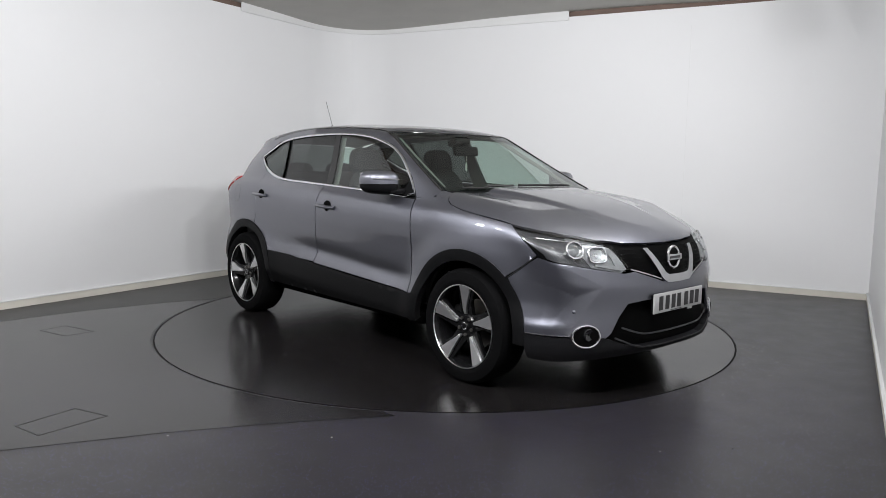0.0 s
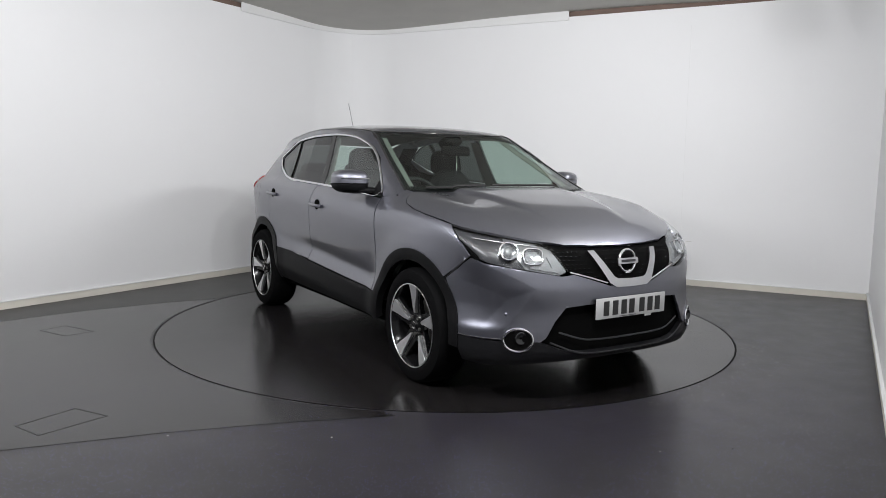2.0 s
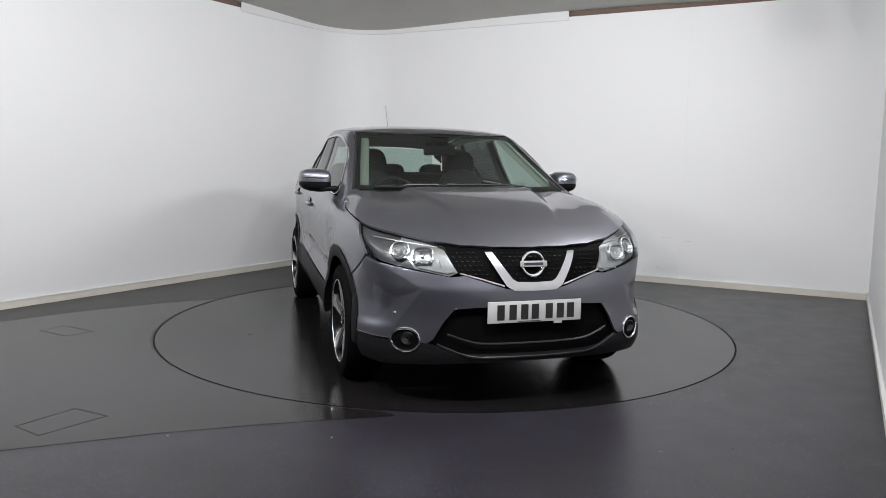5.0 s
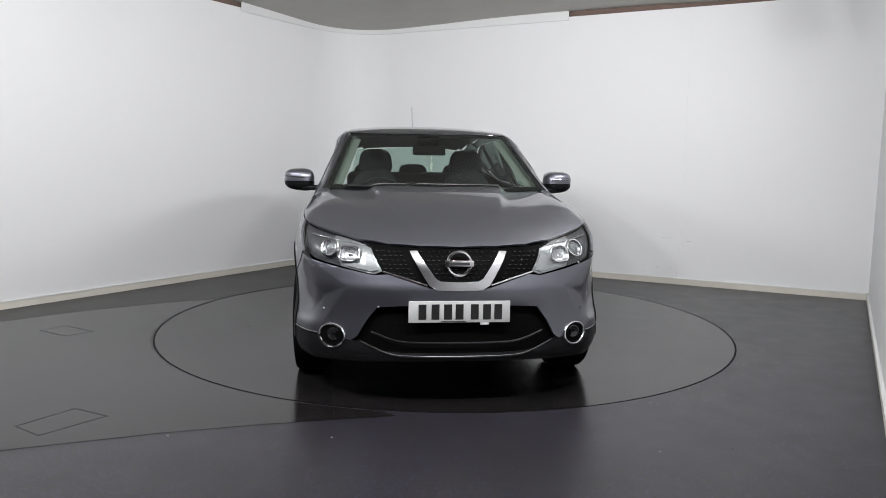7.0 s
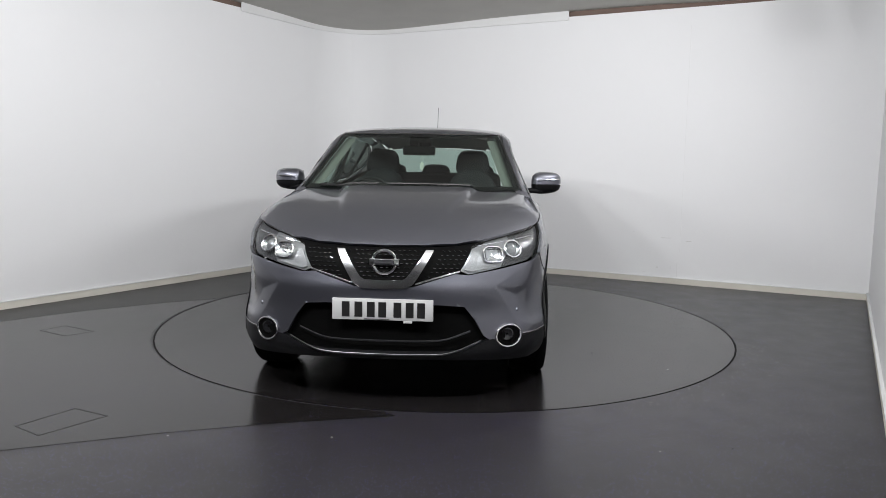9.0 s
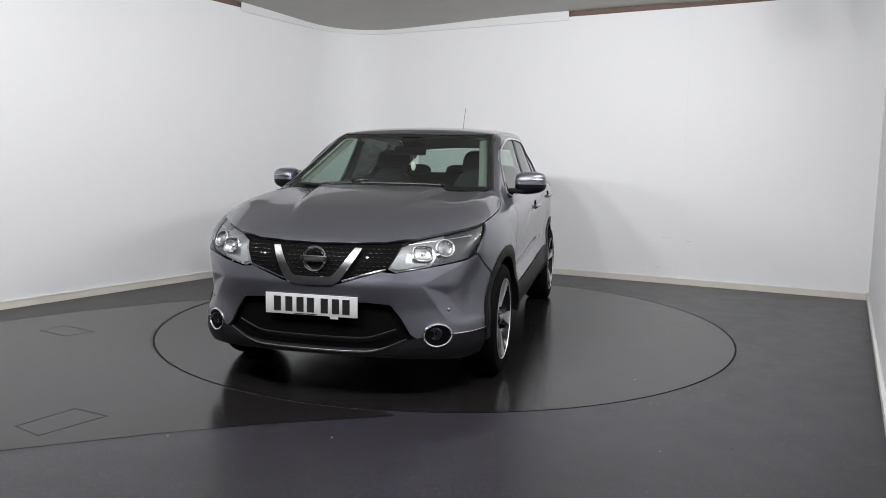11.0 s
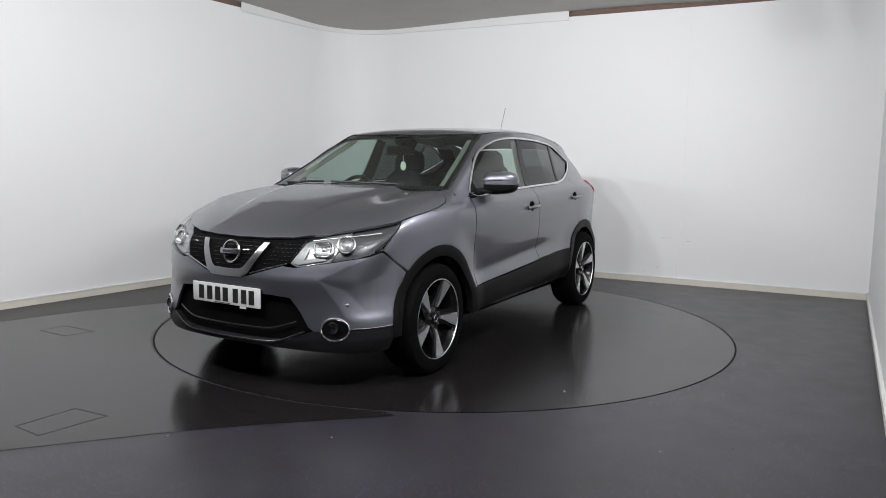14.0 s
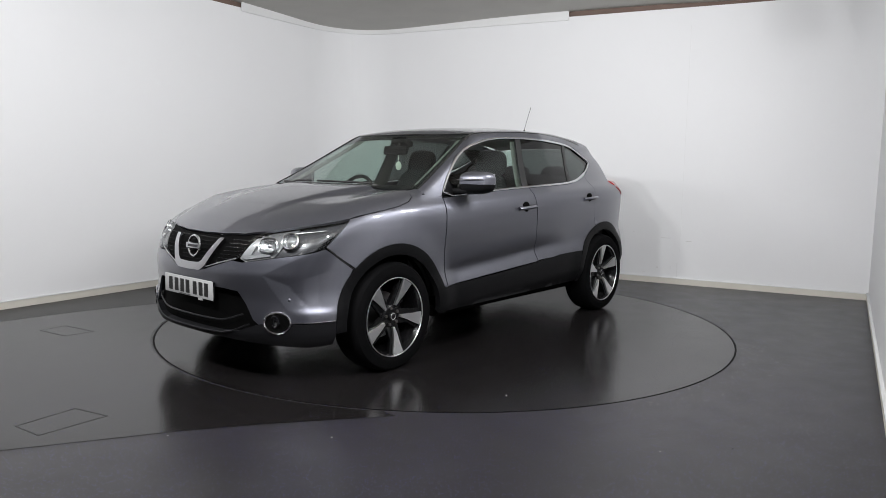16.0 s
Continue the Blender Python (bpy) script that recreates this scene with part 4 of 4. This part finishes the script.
    for s in (1, -1):
        headlamp(ob, s)
        fog_lamp(ob, s)
        door_mirror(ob, s)
        for hx, hz in ((-0.08, 0.952), (-1.05, 0.997)):
            door_handle(ob, hx, hz, s)
        p, n = on_skin("front", np.array([(s * 0.705, 0.500)]))
        bm = bmesh.new()
        bmesh.ops.create_uvsphere(bm, u_segments=14, v_segments=8, radius=0.012, matrix=Matrix.Translation(p[0] - n[0] * 0.006))
        part("parking_sensor", bm, P, ob, "round grey parking sensor", smooth=True)
        strip_on_skin("bumper_seam", [(s * 0.874, 0.786), (s * 0.94, 0.716), (s * 1.004, 0.660)], "front", 0.006, "ink_black", ob, "dark joint between wing and bumper", off=0.001, soft=0)
        # bumper crease under the lamp and fold line behind the fog lamp
        strip_on_skin("bumper_line", [(s * 0.728, 0.372), (s * 0.82, 0.372), (s * 0.915, 0.376)], "front", 0.006, "chrome_satin", ob, "thin bright bumper line", off=0.004, soft=1)
        # tail lamp wrapping the rear corner
    panel("tail_lamp", [(-1.545, 1.135), (-1.66, 1.13), (-1.80, 1.06), (-1.90, 0.985), (-1.86, 0.945), (-1.70, 1.035)], "side", "lamp_red", ob, "red tail lamp lens", off=0.006, gap=0.001, cell=0.03, thick=0.03, both=True)
    panel("reversing_lens", [(-1.60, 1.098), (-1.70, 1.082), (-1.80, 1.035), (-1.895, 0.975), (-1.86, 0.950), (-1.70, 1.040)], "side", "lamp_clear", ob, "pale clear lower lens of the tail lamp", off=0.010, gap=0.001, cell=0.03, thick=0.03, both=True)
    tail = [(0.0, 0.34), (0.55, 0.34), (0.66, 0.42), (0.72, 0.62), (0.70, 0.95), (0.62, 1.07), (0.0, 1.08)]
    panel("tailgate", tail + neg(tail[1:-1])[::-1], "rear", P, ob, gap=0.002, cell=0.06)
    rear_glass = [(0.0, 1.09), (0.61, 1.08), (0.53, 1.40), (0.0, 1.425)]
    panel("rear_screen", rear_glass + neg(rear_glass[1:-1])[::-1], "rear", "door_glass", ob, "tinted rear screen", off=-0.004, gap=0, cell=0.08, thick=0)
    rb = [(-1.70, 0.27), (-1.765, 0.35), (-1.79, 0.50), (-1.88, 0.60), (-1.95, 0.50), (-1.90, 0.30)]
    panel("rear_bumper", rb, "side", "cladding", ob, "black plastic rear bumper end", off=0.002, gap=0, both=True)
    strip_on_skin("fuel_flap_line", [(-1.515, 1.068), (-1.405, 1.068), (-1.44, 0.93), (-1.55, 0.925)], "side", 0.004, "ink_black", ob, "dark fuel flap outline", off=0.0, closed=True, soft=2, both="right")
    # aerial
    rod = tube([(-1.31, 0, 1.55), (-1.318, 0, 1.60), (-1.345, 0, 1.66), (-1.415, 0, 1.81)], 0.0026, False, 8)
    aerial = part("aerial", rod, "aerial_grey", ob, "thin grey roof aerial", smooth=True)
    part("aerial_foot", lathe_z([(0.024, 1.53), (0.022, 1.575), (0.010, 1.592), (0.001, 1.595)], -1.31), "cladding", aerial, smooth=True)
    wipers(ob)
    interior(ob)
    for x, s, ph in ((W, 1, 43), (W, -1, 18), (-W, 1, 13), (-W, -1, 3)):
        wheel(ob, x, s, ph)
    # wheel housings and underside
    for x in (W, -W):
        for s in (1, -1):
            bm = bmesh.new()
            pts = arc(x, H, 0.40, -8, 188, 20)
            a = [bm.verts.new((px, s * 0.80, pz)) for px, pz in pts]
            b = [bm.verts.new((px, s * 0.52, pz)) for px, pz in pts]
            for i in range(len(pts) - 1):
                bm.faces.new((a[i], a[i + 1], b[i + 1], b[i]))
            bm.faces.new(b)
            part("wheel_housing", bm, "inner_black", ob, "dark wheel arch liner")
    bm = box(bmesh.new(), pose(0, 0, 0.27), (3.4, 1.05, 0.08), 0.02)
    box(bm, pose(0, 0, 0.29), (1.75, 1.58, 0.08), 0.02)
    box(bm, pose(1.85, 0, 0.28), (0.35, 1.25, 0.10), 0.03)
    box(bm, pose(-1.75, 0, 0.32), (0.35, 1.15, 0.14), 0.03)
    part("underbody", bm, "inner_black", ob, "black underbody")
    return ob


def lathe_z(profile, x):
    bm = lathe(profile, 24)
    for v in bm.verts:
        v.co = Vector((x + v.co.x, v.co.z, v.co.y))
    return bm


def headlamp(parent, s):
    lens = [*seen_from_front([BONNET_SEAM[-1], *BONNET_FRONT[:4]], -0.003), (0.480, 0.838), (0.44, 0.775), (0.403, 0.722), (0.445, 0.703), (0.62, 0.734), (0.80, 0.766), (0.872, 0.788), (0.935, 0.852)]
    lens = [(s * x, z) for x, z in lens]
    if s < 0:
        lens = lens[::-1]
    ob = panel("headlamp", lens, "front", "lamp_dark", parent, "clear headlamp with chrome reflectors", off=-0.030, gap=0, cell=0.03, thick=0)[0]
    cover = panel("lens_cover", lens, "front", "lamp_lens", ob, "clear plastic lens", off=0.002, gap=0.0, cell=0.03, thick=0)[0]
    cover.visible_shadow = False
    # chrome bezel, pale day-running strip, two reflector bowls
    bezel = [p for p in lens if abs(p[0]) < 0.775]
    panel("bezel", bezel, "front", "lamp_bezel", ob, "grey lamp bezel", off=-0.022, gap=0.001, cell=0.03, thick=0.01)
    drl = [(0.510, 0.800), (0.475, 0.812), (0.432, 0.750), (0.425, 0.725), (0.455, 0.716), (0.60, 0.742), (0.60, 0.760), (0.485, 0.742)]
    drl = [(s * x, z) for x, z in drl]
    panel("running_light", drl if s > 0 else drl[::-1], "front", "drl_white", ob, "pale boomerang running light", off=-0.012, gap=0, cell=0.02, thick=0.02)
    for q, z, r in ((0.700, 0.826, 0.043), (0.585, 0.800, 0.046)):
        p, n = on_skin("front", np.array([(s * q, z)]))
        c = Vector(p[0]) - Vector(n[0]) * 0.021
        m = Matrix.Translation(c) @ (Vector(n[0]) + Vector((0.35, s * 0.09, 0.03))).to_track_quat("Y", "Z").to_matrix().to_4x4()
        bm = lathe([(0.001, 0.001), (0.030, 0.003), (r * 0.88, 0.009), (r, 0.017), (r + 0.003, 0.015), (r + 0.003, -0.010)], 32)
        if q < 0.65:
            # the inner bowl is squarish and wider
            for v in bm.verts:
                rr, a = math.hypot(v.co.x, v.co.z), math.atan2(v.co.z, v.co.x)
                sq = [math.copysign(abs(t) ** 0.6, t) * rr for t in (math.cos(a), math.sin(a))]
                v.co.x, v.co.z = sq[0] * 1.05, sq[1] * 0.85
        bmesh.ops.transform(bm, matrix=m, verts=bm.verts)
        rim = []
        for a in [2 * math.pi * i / 32 for i in range(32)]:
            u, v = (math.cos(a), math.sin(a)) if q > 0.65 else [math.copysign(abs(w) ** 0.6, w) for w in (math.cos(a), math.sin(a))]
            rim.append(m @ Vector(((r + 0.004) * u * (1 if q > 0.65 else 1.05), 0.017, (r + 0.004) * v * (1 if q > 0.65 else 0.85))))
        ring = tube(rim, 0.0055, True, 8)
        bowl = part("reflector", bm, "lamp_housing", ob, "round chrome reflector", smooth=True)
        part("reflector_ring", ring, "chrome", bowl, "bright chrome ring", smooth=True)
        bm = bmesh.new()
        bmesh.ops.create_uvsphere(bm, u_segments=20, v_segments=12, radius=0.034 if q > 0.65 else 0.013, matrix=m @ Matrix.Diagonal((1, 0.55, 1, 1)))
        part("projector", bm, "mirror_silver" if q < 0.65 else "lamp_glass", bowl, "glassy lamp bulb cover", smooth=True)
    p, n = on_skin("front", np.array([(s * (0.52 + 0.05 * i), 0.852 + 0.006 * i) for i in range(8)]))
    part("brow", tube(p - n * 0.02, 0.003, False, 6), "chrome", ob, "chrome lamp brow", smooth=True)


def fog_lamp(parent, s):
    n = 36
    line = np.array([(s * (0.648 + 0.066 * math.cos(a)), 0.370 + 0.058 * math.sin(a)) for a in [2 * math.pi * i / n for i in range(n)]])
    p, m = on_skin("front", line)
    ob = part("fog_lamp", tube(p + m * 0.005, 0.0065, True, 8), "chrome", parent, "round fog lamp with a chrome ring", smooth=True)
    disc = [tuple(q) for q in line]
    panel("fog_recess", disc if s > 0 else disc[::-1], "front", "grille_black", ob, "black fog lamp recess", off=0.003, gap=0.0, cell=0.03, thick=0)
    c, k = on_skin("front", np.array([(s * 0.640, 0.380)]))
    mm = Matrix.Translation(c[0] + k[0] * 0.0) @ Vector((1, s * 0.2, 0)).to_track_quat("Y", "Z").to_matrix().to_4x4()
    bm = lathe([(0.006, 0.006), (0.022, 0.008), (0.030, 0.012), (0.034, 0.010), (0.034, 0.0)], 24)
    bmesh.ops.transform(bm, matrix=mm, verts=bm.verts)
    part("fog_bulb", bm, "black_gloss", ob, "small silvery fog lamp", smooth=True)


def door_mirror(parent, s):
    ob = new("door_mirror")
    ob.parent = parent
    tagged(ob, "grey door mirror with a black lower half")

    def shape(top):
        bm = bmesh.new()
        bmesh.ops.create_uvsphere(bm, u_segments=36, v_segments=24, radius=1.0)
        for v in bm.verts:
            x, y, z = v.co
            e = 0.64
            x, y, z = [math.copysign(abs(t) ** e, t) for t in (x, y, z)]
            # rounded nose forward, flat face behind, slimmer at the outer end
            x = x * (0.128 if x > 0 else 0.055) * (1 - 0.25 * (y * 0.5 + 0.5) ** 2)
            zz = z * (0.084 - 0.014 * (y * 0.5 + 0.5))
            v.co = Vector((0.585 + x - 0.045 * (y + 1) * 0.5, s * (0.925 + 0.105 * y), 1.143 + zz + 0.004 * y))
        cut = 1.132
        bmesh.ops.bisect_plane(bm, geom=bm.verts[:] + bm.edges[:] + bm.faces[:], plane_co=(0, 0, cut + (0.0015 if top else -0.0015)), plane_no=(0, 0, 1), clear_inner=top, clear_outer=not top)
        return bm

    part("mirror_cap", shape(True), "car_paint", ob, "metallic grey mirror cap", smooth=True)
    part("mirror_base", shape(False), "cladding", ob, "black plastic mirror base", smooth=True)
    bm = box(bmesh.new(), pose(0.635, s * 0.835, 1.088, 0, 0, s * 10), (0.11, 0.12, 0.035), 0.014, 3)
    part("mirror_arm", bm, "cladding", ob, "black plastic mirror arm", smooth=True)
    line = [(0.713 - 0.075 * t ** 2, s * (0.845 + 0.165 * t), 1.163 + 0.004 * t) for t in [i / 10 for i in range(11)]]
    part("indicator", tube(line, 0.0032, False, 6), "chrome_satin", ob, "bright mirror indicator strip", smooth=True)
    bm = box(bmesh.new(), pose(0.512, s * 0.92, 1.15, 0, 0, s * 9), (0.006, 0.165, 0.105), 0.002)
    part("mirror_glass", bm, "mirror_silver", ob, "mirror glass")
    panel("sail_panel", [(0.80, 1.062), (0.66, 1.072), (0.70, 1.165)], "side", "cladding", ob, "black mirror sail", off=0.0, gap=0)[0].scale = (1, s, 1)


def door_handle(parent, x, z, s):
    p, n = on_skin("side", np.array([(x, z), (x + 0.06, z - 0.004)]))
    c = Vector((p[0][0], s * p[0][1], p[0][2]))
    out = Vector((n[0][0], s * n[0][1], n[0][2]))
    ob = new("door_handle")
    ob.parent = parent
    # black blister stands in for the shade in the body-coloured recess
    bm = bmesh.new()
    bmesh.ops.create_uvsphere(bm, u_segments=24, v_segments=12, radius=1, matrix=Matrix.Translation(c + Vector((0.01, 0, 0)) - out * 0.0025) @ Matrix.Diagonal((0.050, 0.006, 0.044, 1)))
    part("cup_shade", bm, "inner_black", ob, "black patch for the shade in the handle recess", smooth=True)
    pts = [(c.x - 0.105 + 0.21 * t, c.y + s * (0.003 + 0.017 * math.sin(math.pi * t) ** 0.6), c.z + 0.004 - 0.010 * t) for t in [i / 12 for i in range(13)]]
    part("handle_bar", tube(pts, 0.0195, False, 12, 0.7), "car_paint", ob, "metallic grey pull handle", smooth=True)


def wipers(parent):
    for y0, y1, x1 in ((0.40, -0.14, 1.072), (-0.20, -0.60, 1.005)):
        line = [(1.088 - 0.16 * abs(y0) ** 2, y0), (1.083 - 0.17 * ((y0 + y1) / 2) ** 2, (y0 + y1) / 2), (x1, y1)]
        strip_on_skin("wiper", line, "top", 0.016, "ink_black", parent, "black wiper blade", off=0.008, soft=1, flat=0.9)


def soft_box(bm, m, size, r=0.05):
    box(bm, m, size, min(r, min(size) * 0.45), 4)
    return bm


def pillow(x, y, z, half):
    """A rounded cushion, between a box and an egg."""
    bm = bmesh.new()
    bmesh.ops.create_uvsphere(bm, u_segments=28, v_segments=18, radius=1.0)
    for v in bm.verts:
        p = [math.copysign(abs(t) ** 0.62, t) * h for t, h in zip(v.co, half)]
        v.co = Vector((x + p[0] - 0.12 * p[2], y + p[1] * (1 - 0.9 * p[2]), z + p[2]))
    return bm


def seat(parent, name, x, y, width, heads=((0,),)):
    ob = new(name)
    ob.parent = parent
    part("cushion", soft_box(bmesh.new(), pose(x, y, 0.62, 0, -8, 0), (0.52, width, 0.17), 0.06), "seat_cloth", ob, smooth=True)
    if width < 0.7:
        bm = pillow(x - 0.30, y, 0.88, (0.085, width * 0.52, 0.34))
    else:
        bm = soft_box(bmesh.new(), pose(x - 0.30, y, 0.90, 0, -14, 0), (0.14, width, 0.58), 0.06)
    part("backrest", bm, "seat_cloth", ob, "black cloth backrest", smooth=True)
    for (dy,) in heads:
        hz = 1.275 if width < 0.7 else 1.18
        head = part("headrest", pillow(x - 0.40, y + dy, hz, (0.065, 0.135, 0.105 if width < 0.7 else 0.08)), "seat_cloth", ob, "black headrest", smooth=True)
        for k in (-0.05, 0.05):
            part("headrest_post", tube([(x - 0.385, y + dy + k, hz - 0.14), (x - 0.395, y + dy + k, hz - 0.05)], 0.006), "chrome", head, "chrome headrest post", smooth=True)
    return ob


def interior(parent):
    seat(parent, "front_seat", 0.10, 0.375, 0.50)
    seat(parent, "front_seat", 0.10, -0.375, 0.50)
    seat(parent, "rear_bench", -0.80, 0.0, 1.24, ((-0.42,), (0.0,), (0.42,)))
    bm = bmesh.new()
    soft_box(bm, pose(0.86, 0, 0.93, 0, 12, 0), (0.42, 1.42, 0.22), 0.08)
    soft_box(bm, pose(0.72, -0.36, 1.035, 0, 8, 0), (0.22, 0.36, 0.10), 0.045)
    part("dashboard", bm, "dash_plastic", parent, "black dashboard", smooth=True)
    c = Matrix.Translation((0.52, -0.36, 0.99)) @ pose(0, 0, 0, 0, 65, 0)
    ring = tube([c @ Vector((0.185 * math.cos(a), 0.185 * math.sin(a), 0)) for a in [2 * math.pi * i / 36 for i in range(36)]], 0.015, True, 8)
    wheel_ob = part("steering_wheel", ring, "dash_plastic", parent, "black steering wheel", smooth=True)
    bm = soft_box(bmesh.new(), c @ pose(0, 0, -0.01), (0.14, 0.14, 0.05), 0.02)
    box(bm, c, (0.03, 0.34, 0.02), 0.006)
    part("airbag_boss", bm, "dash_plastic", wheel_ob, smooth=True)
    bm = soft_box(bmesh.new(), pose(0.42, 0, 1.36, 0, -15, 0), (0.035, 0.24, 0.07), 0.015)
    rv = part("rear_view_mirror", bm, "inner_black", parent, "black rear view mirror", smooth=True)
    part("mirror_stem", tube([(0.41, 0, 1.37), (0.38, 0, 1.42)], 0.012), "inner_black", rv)
    bm = soft_box(bmesh.new(), pose(0.35, 0, 1.425, 0, -25, 0), (0.10, 0.16, 0.05), 0.02)
    part("sensor_pod", bm, "inner_black", rv, "black camera pod", smooth=True)
    # paper air freshener on a string
    part("string", tube([(0.41, 0.02, 1.35), (0.41, 0.02, 1.285)], 0.0018), "tag_card", rv)
    bm = bmesh.new()
    bmesh.ops.create_uvsphere(bm, u_segments=20, v_segments=12, radius=1, matrix=pose(0.41, 0.02, 1.245, 0, 0, 62) @ Matrix.Diagonal((0.004, 0.024, 0.034, 1)))
    part("air_freshener", bm, "tag_card", rv, "pale oval hanging air freshener", smooth=True)
    # floor tub, door cards, boot wall
    bm = box(bmesh.new(), pose(-0.25, 0, 0.40), (2.9, 1.5, 0.04))
    for k in (-1, 1):
        box(bm, pose(-0.30, k * 0.765, 0.72), (2.3, 0.04, 0.66))
    box(bm, pose(-1.86, 0, 0.72), (0.04, 1.25, 0.62))
    box(bm, pose(1.05, 0, 0.72), (0.05, 1.5, 0.62))
    box(bm, pose(-1.5, 0, 1.03), (0.75, 1.3, 0.03))
    part("cabin_lining", bm, "dash_plastic", parent, "dark cabin lining")
    # pale headlining and pillar trims
    lining = [(0.26, 0.50), (-0.2, 0.55), (-0.8, 0.54), (-1.6, 0.48)]
    panel("headlining", lining + [(x, -y) for x, y in lining][::-1], "top", "trim_pale", parent, "pale fabric headlining", off=-0.045, gap=0, cell=0.1, thick=0)
    strip_on_skin("pillar_trim", [(0.94, 0.672), (0.75, 0.634), (0.50, 0.584), (0.30, 0.542)], "top", 0.085, "trim_pale", parent, "pale windscreen pillar trim", off=-0.042, soft=1, both=True, flat=0.28)
    panel("door_pillar_trim", [(-0.19, 1.46), (-0.30, 1.462), (-0.26, 1.09), (-0.10, 1.09)], "side", "trim_pale", parent, "pale door pillar trim", off=-0.04, gap=0, thick=0, both=True)
    panel("rear_pillar_trim", [(-1.12, 1.42), (-1.36, 1.42), (-1.56, 1.30), (-1.60, 1.1), (-1.2, 1.1), (-1.34, 1.30)], "side", "inner_black", parent, off=-0.04, gap=0, thick=0, both=True)


room()
lamp_fixture()
table = turntable()
vehicle = car()
# offset of the car's middle from the turntable's axis, in its own directions
CAR_DX, CAR_DY = -0.0252, -0.1827
SPIN = np.polyfit([0, 1.5, 3.5, 7, 9, 12.5, 14.5, 16], [-47.30, -54.80, -65.08, -83.15, -93.55, -111.93, -122.29, -129.97], 3)


def motions():
    rows, deck = [], []
    for i in range(33):
        t = i * 0.5
        a = float(np.polyval(SPIN, t))
        m = pose(0, 0, 0, 0, 0, a)
        rows.append((t, m @ pose(CAR_DX, CAR_DY, 0)))
        deck.append((t, m))
    walk(vehicle, rows)
    walk(table, deck)


motions()
